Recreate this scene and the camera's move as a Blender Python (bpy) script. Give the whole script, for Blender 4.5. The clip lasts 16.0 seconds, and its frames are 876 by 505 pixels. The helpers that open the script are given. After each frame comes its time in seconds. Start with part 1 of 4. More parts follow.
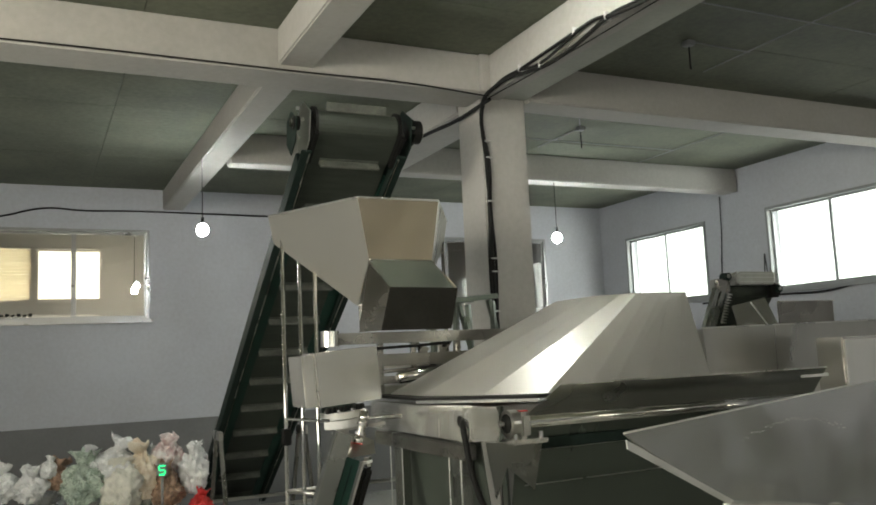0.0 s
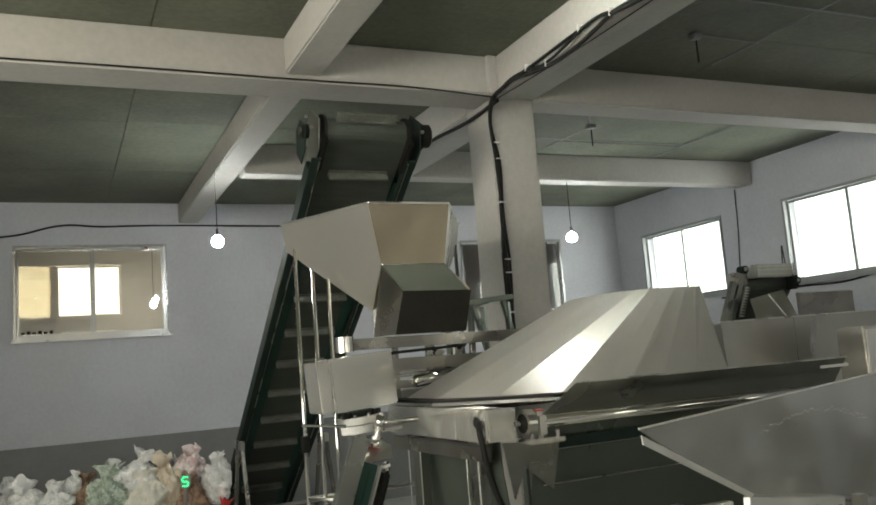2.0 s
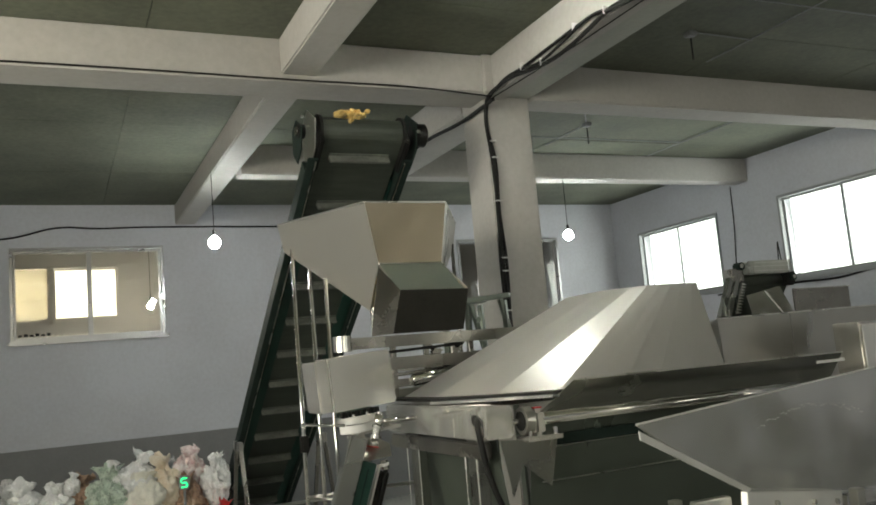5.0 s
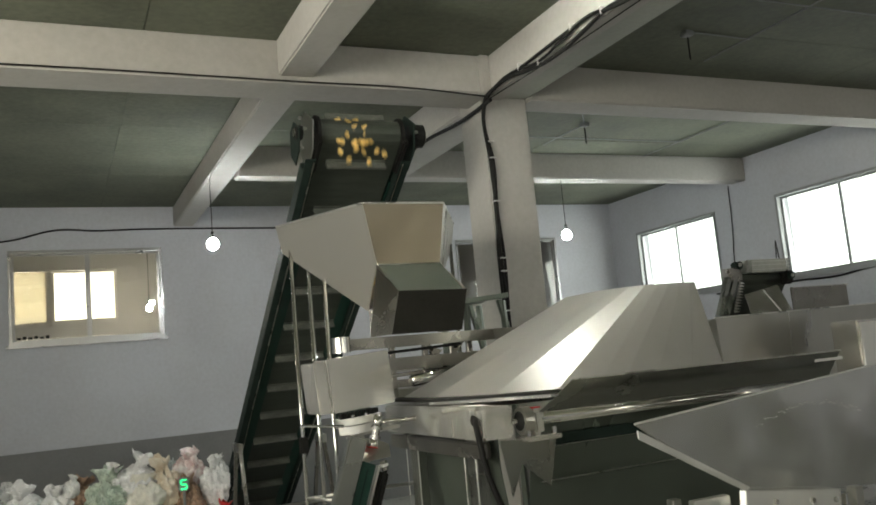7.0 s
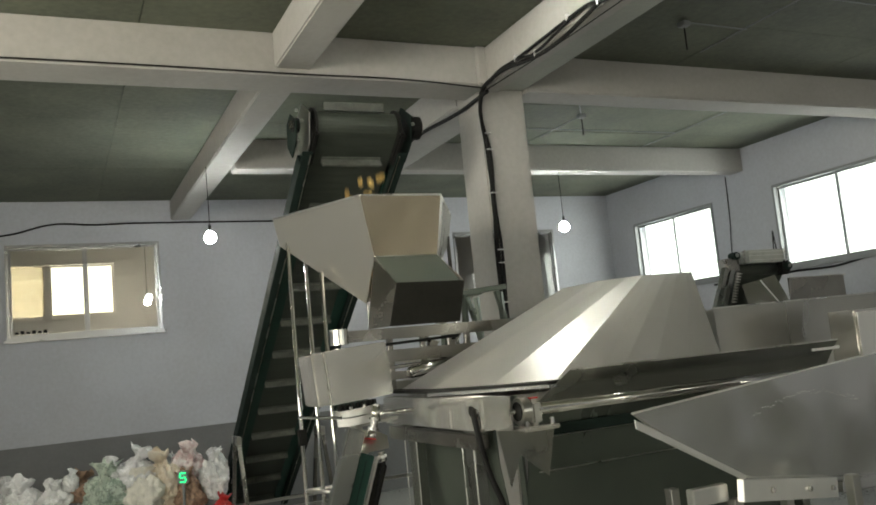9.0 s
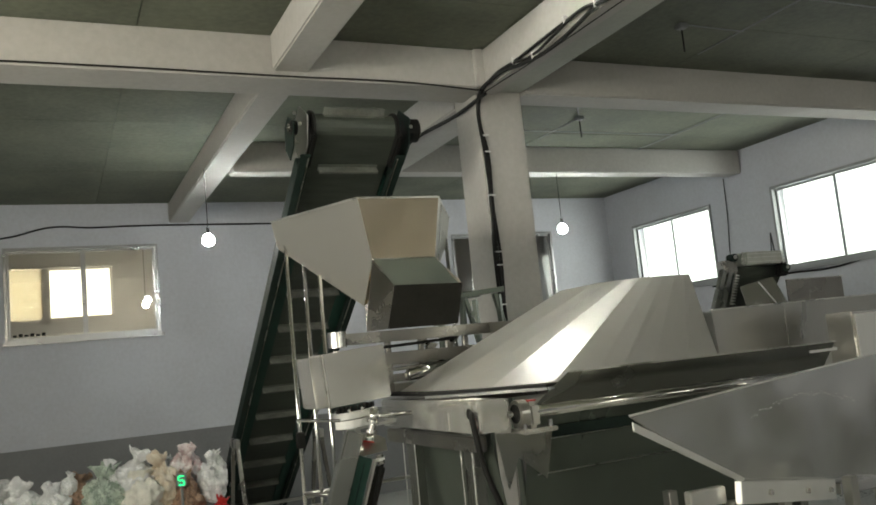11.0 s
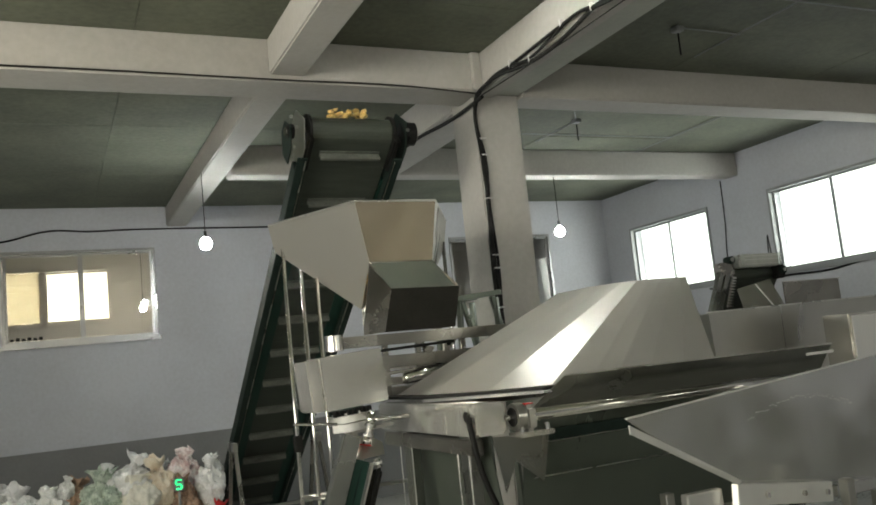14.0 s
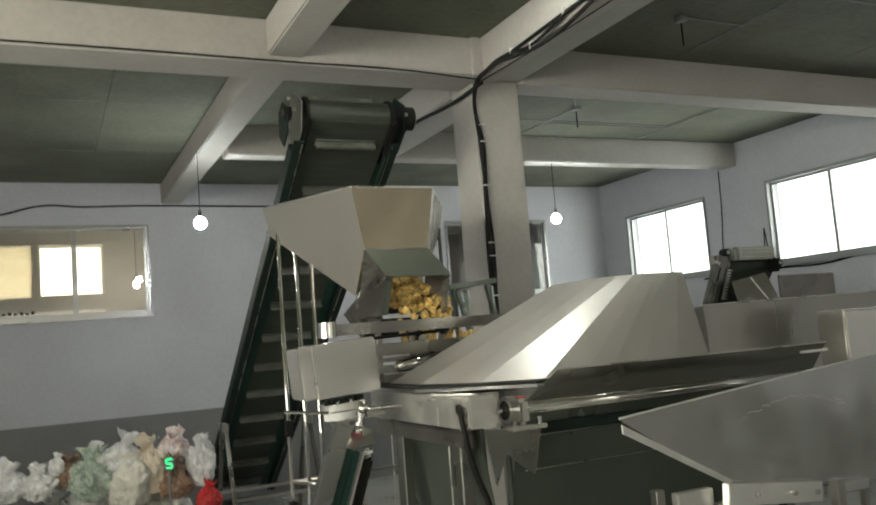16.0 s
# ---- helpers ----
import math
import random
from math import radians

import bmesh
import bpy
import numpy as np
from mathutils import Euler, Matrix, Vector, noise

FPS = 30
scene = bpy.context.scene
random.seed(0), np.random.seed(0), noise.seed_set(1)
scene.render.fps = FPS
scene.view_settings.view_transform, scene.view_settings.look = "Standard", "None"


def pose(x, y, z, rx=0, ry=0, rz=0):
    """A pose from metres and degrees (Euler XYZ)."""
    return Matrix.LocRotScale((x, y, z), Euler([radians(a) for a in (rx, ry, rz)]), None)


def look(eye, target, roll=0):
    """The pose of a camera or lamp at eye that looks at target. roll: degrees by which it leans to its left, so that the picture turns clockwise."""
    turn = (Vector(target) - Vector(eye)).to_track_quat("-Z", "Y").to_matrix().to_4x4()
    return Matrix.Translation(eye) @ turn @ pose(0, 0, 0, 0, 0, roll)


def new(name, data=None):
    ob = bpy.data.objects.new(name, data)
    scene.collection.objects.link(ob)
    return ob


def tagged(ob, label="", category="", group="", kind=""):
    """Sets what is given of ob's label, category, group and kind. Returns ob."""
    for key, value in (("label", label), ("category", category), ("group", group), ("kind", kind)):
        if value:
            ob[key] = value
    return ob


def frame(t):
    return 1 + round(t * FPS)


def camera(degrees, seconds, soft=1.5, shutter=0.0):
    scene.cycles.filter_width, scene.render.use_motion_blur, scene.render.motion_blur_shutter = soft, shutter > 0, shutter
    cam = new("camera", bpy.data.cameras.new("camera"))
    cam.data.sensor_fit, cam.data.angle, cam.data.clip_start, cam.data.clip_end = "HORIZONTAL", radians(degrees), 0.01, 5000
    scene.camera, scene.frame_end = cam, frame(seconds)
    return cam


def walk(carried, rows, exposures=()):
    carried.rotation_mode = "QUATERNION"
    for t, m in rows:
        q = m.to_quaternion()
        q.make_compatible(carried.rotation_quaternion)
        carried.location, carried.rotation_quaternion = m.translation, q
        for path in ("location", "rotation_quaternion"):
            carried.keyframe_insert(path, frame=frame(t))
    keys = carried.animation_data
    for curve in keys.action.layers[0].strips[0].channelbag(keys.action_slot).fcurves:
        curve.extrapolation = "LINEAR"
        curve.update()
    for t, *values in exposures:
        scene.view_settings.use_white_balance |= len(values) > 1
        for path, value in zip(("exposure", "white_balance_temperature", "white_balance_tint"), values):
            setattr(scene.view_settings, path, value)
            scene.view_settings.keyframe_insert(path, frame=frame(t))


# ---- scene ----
cam = camera(55.0, 16.0, soft=1.8, shutter=0.5)
PATH = [
    (0, (-0.028, 0.022, 1.815), (4.291, 8.959, 3.027), -2.55),
    (0.1, (-0.020, 0.021, 1.813), (4.255, 8.979, 3.032), -2.59),
    (0.2, (-0.012, 0.020, 1.811), (4.200, 9.006, 3.038), -2.68),
    (0.3, (-0.004, 0.019, 1.809), (4.149, 9.032, 3.042), -2.93),
    (0.4, (0.004, 0.018, 1.808), (4.131, 9.041, 3.051), -3.27),
    (0.5, (0.012, 0.017, 1.806), (4.126, 9.044, 3.062), -3.50),
    (1, (0.011, 0.003, 1.801), (4.124, 9.030, 3.067), -4.34),
    (1.5, (0.007, 0.008, 1.801), (4.125, 9.032, 3.073), -4.37),
    (2, (0.002, 0.010, 1.802), (4.131, 9.028, 3.081), -4.40),
    (2.5, (0.002, 0.002, 1.801), (4.132, 9.018, 3.086), -4.50),
    (3, (0.001, 0.001, 1.803), (4.138, 9.013, 3.095), -4.69),
    (3.5, (-0.000, 0.000, 1.800), (4.139, 9.011, 3.096), -4.69),
    (4, (-0.004, 0.005, 1.796), (4.147, 9.013, 3.074), -4.70),
    (6.5, (-0.001, -0.006, 1.799), (4.169, 8.995, 3.064), -5.16),
    (7, (-0.003, -0.005, 1.797), (4.174, 8.992, 3.071), -5.19),
    (7.5, (-0.001, -0.006, 1.797), (4.177, 8.989, 3.072), -5.19),
    (8, (0.003, -0.008, 1.795), (4.188, 8.985, 3.065), -5.38),
    (8.5, (0.003, -0.003, 1.789), (4.196, 8.995, 2.995), -5.54),
    (9, (-0.001, -0.005, 1.790), (4.197, 8.994, 2.978), -5.50),
    (11.5, (0.004, -0.009, 1.793), (4.219, 8.978, 3.008), -5.63),
    (12, (0.005, -0.009, 1.794), (4.221, 8.977, 3.011), -5.66),
    (12.5, (0.002, -0.010, 1.794), (4.227, 8.971, 3.016), -5.68),
    (13, (0.005, -0.012, 1.795), (4.234, 8.966, 3.028), -5.71),
    (13.5, (0.008, -0.012, 1.796), (4.237, 8.964, 3.032), -5.74),
    (14, (0.006, -0.015, 1.794), (4.241, 8.958, 3.034), -5.76),
    (14.5, (0.005, -0.009, 1.788), (4.248, 8.965, 2.995), -5.82),
    (15, (0.006, -0.007, 1.784), (4.251, 8.973, 2.940), -5.99),
    (15.5, (0.008, 0.003, 1.785), (4.259, 8.987, 2.893), -5.97),
    (15.6, (0.009, 0.003, 1.788), (4.259, 8.987, 2.897), -5.87),
    (15.7, (0.010, 0.004, 1.792), (4.260, 8.988, 2.894), -5.82),
    (15.8, (0.010, 0.004, 1.795), (4.262, 8.988, 2.897), -5.68),
    (15.9, (0.017, 0.009, 1.832), (4.274, 8.995, 2.887), -5.24),
    (16, (0.019, 0.010, 1.843), (4.299, 8.992, 2.847), -4.42),
]
walk(cam, [(t, look(e, g, r)) for t, e, g, r in PATH], exposures=[(0.0, 0.36, 6720, 4), (16.0, 0.36, 6720, 4)])

# ---- light ----
world = bpy.data.worlds.new("overcast_sky")
scene.world = world
world.use_nodes = True
wn = world.node_tree.nodes
sky = wn.new("ShaderNodeTexSky")
sky.sky_type = "NISHITA"
sky.sun_disc = False
sky.sun_elevation, sky.sun_rotation = radians(40), radians(90)
sky.air_density, sky.dust_density = 1.5, 4.0
world.node_tree.links.new(sky.outputs[0], wn["Background"].inputs[0])
wn["Background"].inputs[1].default_value = 0.12

sun_data = bpy.data.lights.new("sun", "SUN")
sun_data.energy, sun_data.angle, sun_data.color = 0.8, radians(15), (1.0, 0.97, 0.92)
sun = new("sun", sun_data)
sun.matrix_world = look((20, 4, 18), (0, 4, 0))


def window_light(name, eye, target, sx, sy, power, colour=(0.95, 0.98, 1.0)):
    d = bpy.data.lights.new(name, "AREA")
    d.shape, d.size, d.size_y, d.energy, d.color = "RECTANGLE", sx, sy, power, colour
    ob = new(name, d)
    ob.matrix_world = look(eye, target)
    return ob


# daylight in the openings of the long window wall
window_light("daylight", (8.50, 9.62, 2.95), (0, 9.62, 2.2), 1.6, 1.0, 24)
window_light("daylight", (8.50, 6.77, 2.95), (0, 6.77, 2.2), 1.75, 1.0, 26)
# unseen windows behind and beside the camera, added as fill light
window_light("daylight", (0.4, -4.20, 2.75), (0.4, 4, 1.2), 2.6, 1.4, 30, (1.0, 0.95, 0.87))
window_light("daylight", (6.9, -4.20, 2.75), (5.6, 4, 1.2), 2.2, 1.4, 16, (1.0, 0.97, 0.92))
window_light("daylight", (-3.22, -0.2, 2.75), (2, 0.2, 1.4), 2.4, 1.4, 105, (1.0, 0.96, 0.90))
window_light("daylight", (-3.22, 3.2, 2.75), (2, 3.4, 1.4), 2.4, 1.4, 105, (1.0, 0.96, 0.90))


# ---- materials ----
def material(name, colour, rough=0.6, metal=0.0, vary=0.15, scale=6.0, bump=0.1, fine=80.0, stretch=(1, 1, 1), stain=None, transmission=0.0, emit=0.0, rvary=0.12, coat=0.0, each=0.0, island=0.0, wave=0.0, spec=0.5):
    m = bpy.data.materials.new(name)
    m.use_nodes = True
    nt = m.node_tree
    n, l = nt.nodes, nt.links
    b = n["Principled BSDF"]
    co = n.new("ShaderNodeTexCoord")
    mp = n.new("ShaderNodeMapping")
    mp.inputs["Scale"].default_value = stretch
    l.new(co.outputs["Object"], mp.inputs[0])
    big = n.new("ShaderNodeTexNoise")
    big.inputs["Scale"].default_value, big.inputs["Detail"].default_value = scale, 6
    small = n.new("ShaderNodeTexNoise")
    small.inputs["Scale"].default_value, small.inputs["Detail"].default_value = fine, 4
    l.new(mp.outputs[0], big.inputs["Vector"])
    l.new(mp.outputs[0], small.inputs["Vector"])
    ramp = n.new("ShaderNodeValToRGB")
    lo = tuple(max(0, c * (1 - vary)) for c in (stain or colour))
    hi = tuple(min(1, c * (1 + vary * 0.6)) for c in colour)
    ramp.color_ramp.elements[0].position, ramp.color_ramp.elements[0].color = 0.32, (*lo, 1)
    ramp.color_ramp.elements[1].position, ramp.color_ramp.elements[1].color = 0.66, (*hi, 1)
    mixf = n.new("ShaderNodeMath")
    mixf.operation = "MULTIPLY_ADD"
    mixf.inputs[1].default_value = 0.06 if metal > 0.4 else 0.35
    l.new(small.outputs[0], mixf.inputs[0])
    half = n.new("ShaderNodeMath")
    half.operation = "MULTIPLY"
    half.inputs[1].default_value = 0.94 if metal > 0.4 else 0.65
    l.new(big.outputs[0], half.inputs[0])
    l.new(half.outputs[0], mixf.inputs[2])
    l.new(mixf.outputs[0], ramp.inputs[0])
    out = ramp.outputs[0]
    if each or island:
        info = n.new("ShaderNodeObjectInfo" if each else "ShaderNodeNewGeometry")
        hsv = n.new("ShaderNodeHueSaturation")
        rng = n.new("ShaderNodeMapRange")
        rng.inputs[3].default_value, rng.inputs[4].default_value = 1 - (each or island), 1 + (each or island)
        l.new(info.outputs["Random" if each else "Random Per Island"], rng.inputs[0])
        l.new(rng.outputs[0], hsv.inputs["Value"])
        l.new(out, hsv.inputs["Color"])
        out = hsv.outputs[0]
    l.new(out, b.inputs["Base Color"])
    rr = n.new("ShaderNodeMapRange")
    rr.inputs[3].default_value, rr.inputs[4].default_value = max(0.03, rough - rvary), min(1, rough + rvary)
    l.new(mixf.outputs[0], rr.inputs[0])
    rr.inputs[1].default_value, rr.inputs[2].default_value = 0.3, 0.7
    l.new(rr.outputs[0], b.inputs["Roughness"])
    b.inputs["Metallic"].default_value = metal
    b.inputs["Specular IOR Level"].default_value = spec
    b.inputs["Transmission Weight"].default_value = transmission
    b.inputs["Coat Weight"].default_value = coat
    if emit:
        b.inputs["Emission Color"].default_value = (*colour, 1)
        b.inputs["Emission Strength"].default_value = emit
    if wave:
        # slow buckling of thin sheet
        slow = n.new("ShaderNodeTexNoise")
        slow.inputs["Scale"].default_value, slow.inputs["Detail"].default_value = 3.2, 0
        l.new(co.outputs["Object"], slow.inputs["Vector"])
        bw = n.new("ShaderNodeBump")
        bw.inputs["Strength"].default_value, bw.inputs["Distance"].default_value = wave, 0.05
        l.new(slow.outputs[0], bw.inputs["Height"])
        l.new(bw.outputs[0], b.inputs["Normal"])
    elif bump:
        bp = n.new("ShaderNodeBump")
        bp.inputs["Strength"].default_value, bp.inputs["Distance"].default_value = bump, 0.01
        l.new(mixf.outputs[0], bp.inputs["Height"])
        l.new(bp.outputs[0], b.inputs["Normal"])
    return m


STEEL = material("brushed_steel", (0.72, 0.70, 0.655), 0.25, 0.85, 0.08, 2.0, 0.0, 140, (1, 1, 0.15), rvary=0.05, wave=0.95)
STEEL_PAN = material("cool_pan_steel", (0.76, 0.76, 0.75), 0.22, 0.92, 0.03, 1.3, 0.0, 140, (1, 1, 0.4), rvary=0.012, wave=0.80)
STEEL_BAR = material("flat_bar_steel", (0.34, 0.325, 0.295), 0.27, 1.0, 0.14, 3.0, 0.0, 90, rvary=0.06, wave=0.40)
STEEL_BEAM = material("bright_box_section_steel", (0.80, 0.79, 0.75), 0.2, 0.85, 0.08, 3.0, 0.0, 90, rvary=0.05, wave=0.9)
# whitened steel: reflected light on the pan's rim and rail is in its colour
FOLD = material("pale_sheen_steel", (0.84, 0.835, 0.80), 0.42, 0.45, 0.06, 5.0, 0.0, 90, rvary=0.05)
# darkened steel: the shade on down-facing and low faces is in its colour
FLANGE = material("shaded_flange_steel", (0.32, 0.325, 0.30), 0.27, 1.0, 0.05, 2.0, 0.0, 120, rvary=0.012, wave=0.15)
# lighter steel that brightens the hopper's left side by colour
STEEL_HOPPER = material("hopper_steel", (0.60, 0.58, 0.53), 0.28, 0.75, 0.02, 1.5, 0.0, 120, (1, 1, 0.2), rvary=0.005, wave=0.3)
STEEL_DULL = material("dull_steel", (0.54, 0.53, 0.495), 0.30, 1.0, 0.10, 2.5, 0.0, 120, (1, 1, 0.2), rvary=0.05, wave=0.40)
STEEL_EDGE = material("matt_steel_edge", (0.78, 0.77, 0.73), 0.30, 0.95, 0.08, 5.0, 0.003, 90, rvary=0.05, wave=0.3)
STEEL_SHINY = material("polished_steel", (0.70, 0.69, 0.66), 0.14, 1.0, 0.08, 5.0, 0.0, 60, rvary=0.04, wave=0.5)
STEEL_HOOD = material("rolled_steel_sheet", (0.88, 0.87, 0.84), 0.30, 0.52, 0.05, 1.6, 0.0, 60, (1.6, 1.6, 0.3), rvary=0.012, wave=0.22)
CLEARCOVER = material("milky_clear_plastic", (0.50, 0.51, 0.46), 0.35, 0, 0.2, 10, 0.05, 90, transmission=0.3)
# warm reflection on the hopper front, put into the steel colour
STEEL_WARM = material("warm_reflection_steel", (0.76, 0.65, 0.50), 0.24, 0.85, 0.12, 2.0, 0.002, 140, (1, 1, 0.12), rvary=0.06, wave=0.6)
# steel in dark green-grey, its shade and dim reflections put into the colour
SHADED_SHEET = material("shaded_green_grey_sheet", (0.125, 0.145, 0.122), 0.30, 0.6, 0.10, 2.0, 0.0, 60, (1, 1, 0.25), rvary=0.03, wave=0.5)
WALL = material("white_plaster", (0.56, 0.574, 0.615), 0.85, 0, 0.06, 0.8, 0.03, 24, stain=(0.49, 0.495, 0.525))
CREAMWALL = material("cream_plaster", (0.53, 0.49, 0.435), 0.85, 0, 0.08, 1.2, 0.1, 40)
DADO = material("grey_wall_paint", (0.20, 0.20, 0.20), 0.7, 0, 0.15, 2.0, 0.1, 40)
BEAM = material("painted_concrete_beam", (0.46, 0.448, 0.425), 0.85, 0, 0.10, 1.2, 0.08, 24, stain=(0.43, 0.415, 0.385))
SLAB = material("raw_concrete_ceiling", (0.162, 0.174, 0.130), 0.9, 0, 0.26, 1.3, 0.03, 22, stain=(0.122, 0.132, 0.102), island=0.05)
BEAM_BARE = material("bare_concrete_beam", (0.40, 0.41, 0.37), 0.9, 0, 0.15, 1.5, 0.25, 30)
# unseen floor, made pale and glossy to reflect light into the steel
FLOOR = material("glossy_concrete_floor", (0.42, 0.42, 0.39), 0.3, 0, 0.25, 0.7, 0.05, 30, stain=(0.24, 0.25, 0.23))
BLACK = material("black_rubber", (0.013, 0.013, 0.012), 0.6, 0, 0.3, 20, 0.1, 200, spec=0.2)
BELT = material("dark_conveyor_belt", (0.050, 0.058, 0.047), 0.5, 0, 0.35, 5, 0.08, 50, (0.7, 5, 5), spec=0.28)
GREEN = material("green_belt", (0.012, 0.045, 0.033), 0.5, 0, 0.3, 8, 0.05, 60, spec=0.3)
CLEAT = material("worn_cleat", (0.115, 0.122, 0.106), 0.55, 0, 0.45, 12, 0.1, 60)
RAIL = material("dark_conveyor_rail", (0.022, 0.034, 0.029), 0.6, 0.0, 0.35, 8, 0.1, 60, spec=0.08)
ALU = material("aluminium_frame", (0.34, 0.34, 0.335), 0.3, 0.9, 0.10, 3, 0.0, 80, rvary=0.04)
DARKPLATE = material("dark_grey_plate", (0.020, 0.019, 0.016), 0.6, 0.0, 0.25, 6, 0.05, 60, spec=0.12)
TUBE = material("lit_tube", (1.0, 0.985, 0.96), 0.4, 0, 0, 5, 0, emit=50.0)
# glow outside the added front and left windows
HAZE_DIM = material("unseen_fill_backdrop", (1.0, 0.95, 0.85), 0.9, 0, 0.03, 0.3, 0, emit=0.45)
WINFRAME = material("grey_window_frame", (0.30, 0.31, 0.31), 0.6, 0.0, 0.1, 8, 0.05, 80)
WHITE = material("white_plastic", (0.72, 0.72, 0.70), 0.45, 0, 0.1, 10, 0.05, 90)
CHIP = material("yellow_food", (0.72, 0.50, 0.17), 0.5, 0, 0.35, 40, 0.3, 160, each=0.35)
RED = material("red_plastic", (0.55, 0.03, 0.03), 0.4, 0, 0.2, 12, 0.1, 80)
GREYDOOR = material("grey_sheet", (0.24, 0.25, 0.25), 0.5, 0, 0.1, 4, 0.05, 60)
LED = material("green_led", (0.02, 1.0, 0.30), 0.4, 0, 0, 5, 0, emit=1.6)
HAZE = material("bright_overcast_backdrop", (0.93, 0.98, 0.96), 0.9, 0, 0.03, 0.3, 0, emit=1.7)
CREAM = material("cream_lit_backdrop", (1.0, 0.985, 0.91), 0.9, 0, 0.03, 0.3, 0, emit=1.3)
BAGS = [material("white_bag_film", (0.90, 0.90, 0.90), 0.24, 0, 0.10, 12, 0.10, 60, transmission=0.10),
        material("pale_green_bag_film", (0.62, 0.70, 0.60), 0.28, 0, 0.25, 9, 0.10, 60, stain=(0.40, 0.52, 0.42), transmission=0.15),
        material("beige_sack", (0.78, 0.76, 0.68), 0.6, 0, 0.2, 14, 0.10, 90),
        material("brown_printed_bag", (0.34, 0.22, 0.15), 0.45, 0, 0.6, 18, 0.10, 60),
        material("grey_bag_film", (0.56, 0.57, 0.57), 0.3, 0, 0.2, 12, 0.10, 60, transmission=0.1),
        material("red_printed_white_film", (0.86, 0.85, 0.84), 0.28, 0, 0.15, 11, 0.10, 24, stain=(0.78, 0.52, 0.52), transmission=0.08),
        material("orange_printed_sack", (0.80, 0.77, 0.68), 0.4, 0, 0.15, 6, 0.1, 60, stain=(0.74, 0.58, 0.40))]

GLASS = bpy.data.materials.new("window_glass")
GLASS.use_nodes = True
gn, gl = GLASS.node_tree.nodes, GLASS.node_tree.links
gn.clear()
g_out, g_mix = gn.new("ShaderNodeOutputMaterial"), gn.new("ShaderNodeMixShader")
g_tr, g_gl = gn.new("ShaderNodeBsdfTransparent"), gn.new("ShaderNodeBsdfGlossy")
g_tr.inputs[0].default_value = (0.94, 0.94, 0.92, 1)
g_gl.inputs["Roughness"].default_value = 0.02
g_mix.inputs[0].default_value = 0.05
gl.new(g_tr.outputs[0], g_mix.inputs[1])
gl.new(g_gl.outputs[0], g_mix.inputs[2])
gl.new(g_mix.outputs[0], g_out.inputs[0])


BLIND = bpy.data.materials.new("cream_blind_cloth")
BLIND.use_nodes = True
bn, bl = BLIND.node_tree.nodes, BLIND.node_tree.links
bn.clear()
b_out, b_mix = bn.new("ShaderNodeOutputMaterial"), bn.new("ShaderNodeMixShader")
b_tr, b_df = bn.new("ShaderNodeBsdfTransparent"), bn.new("ShaderNodeBsdfDiffuse")
b_tr.inputs[0].default_value = (1.0, 0.95, 0.85, 1)
b_df.inputs[0].default_value = (0.62, 0.59, 0.50, 1)
b_mix.inputs[0].default_value = 0.60
bl.new(b_tr.outputs[0], b_mix.inputs[1])
bl.new(b_df.outputs[0], b_mix.inputs[2])
bl.new(b_mix.outputs[0], b_out.inputs[0])


# ---- mesh helpers ----
def empty(name, m=None):
    ob = new(name)
    ob.empty_display_size = 0.1
    if m is not None:
        ob.matrix_world = m
    return ob


def part(name, bm, mat, parent=None, label="", smooth=False, m=None):
    me = bpy.data.meshes.new(name)
    bmesh.ops.recalc_face_normals(bm, faces=bm.faces)
    bm.to_mesh(me)
    bm.free()
    me.materials.append(mat)
    if smooth:
        me.polygons.foreach_set("use_smooth", [True] * len(me.polygons))
    ob = new(name, me)
    if parent is not None:
        ob.parent = parent
    if m is not None:
        ob.matrix_basis = m
    if label:
        ob["label"] = label
    return ob


def box(x0, y0, z0, x1, y1, z1, bevel=0.0, bm=None):
    bm = bm or bmesh.new()
    r = bmesh.ops.create_cube(bm, size=1)
    for v in r["verts"]:
        v.co = Vector(((x0 + x1) / 2 + v.co.x * (x1 - x0), (y0 + y1) / 2 + v.co.y * (y1 - y0), (z0 + z1) / 2 + v.co.z * (z1 - z0)))
    if bevel:
        edges = list({e for v in r["verts"] for e in v.link_edges})
        bmesh.ops.bevel(bm, geom=edges, offset=bevel, segments=2, affect="EDGES", clamp_overlap=True)
    return bm


def rod(p, q, r, seg=16, bm=None, r2=None):
    bm = bm or bmesh.new()
    p, q = Vector(p), Vector(q)
    d = q - p
    m = Matrix.Translation((p + q) / 2) @ d.to_track_quat("Z", "Y").to_matrix().to_4x4()
    bmesh.ops.create_cone(bm, cap_ends=True, segments=seg, radius1=r, radius2=r if r2 is None else r2, depth=d.length, matrix=m)
    return bm


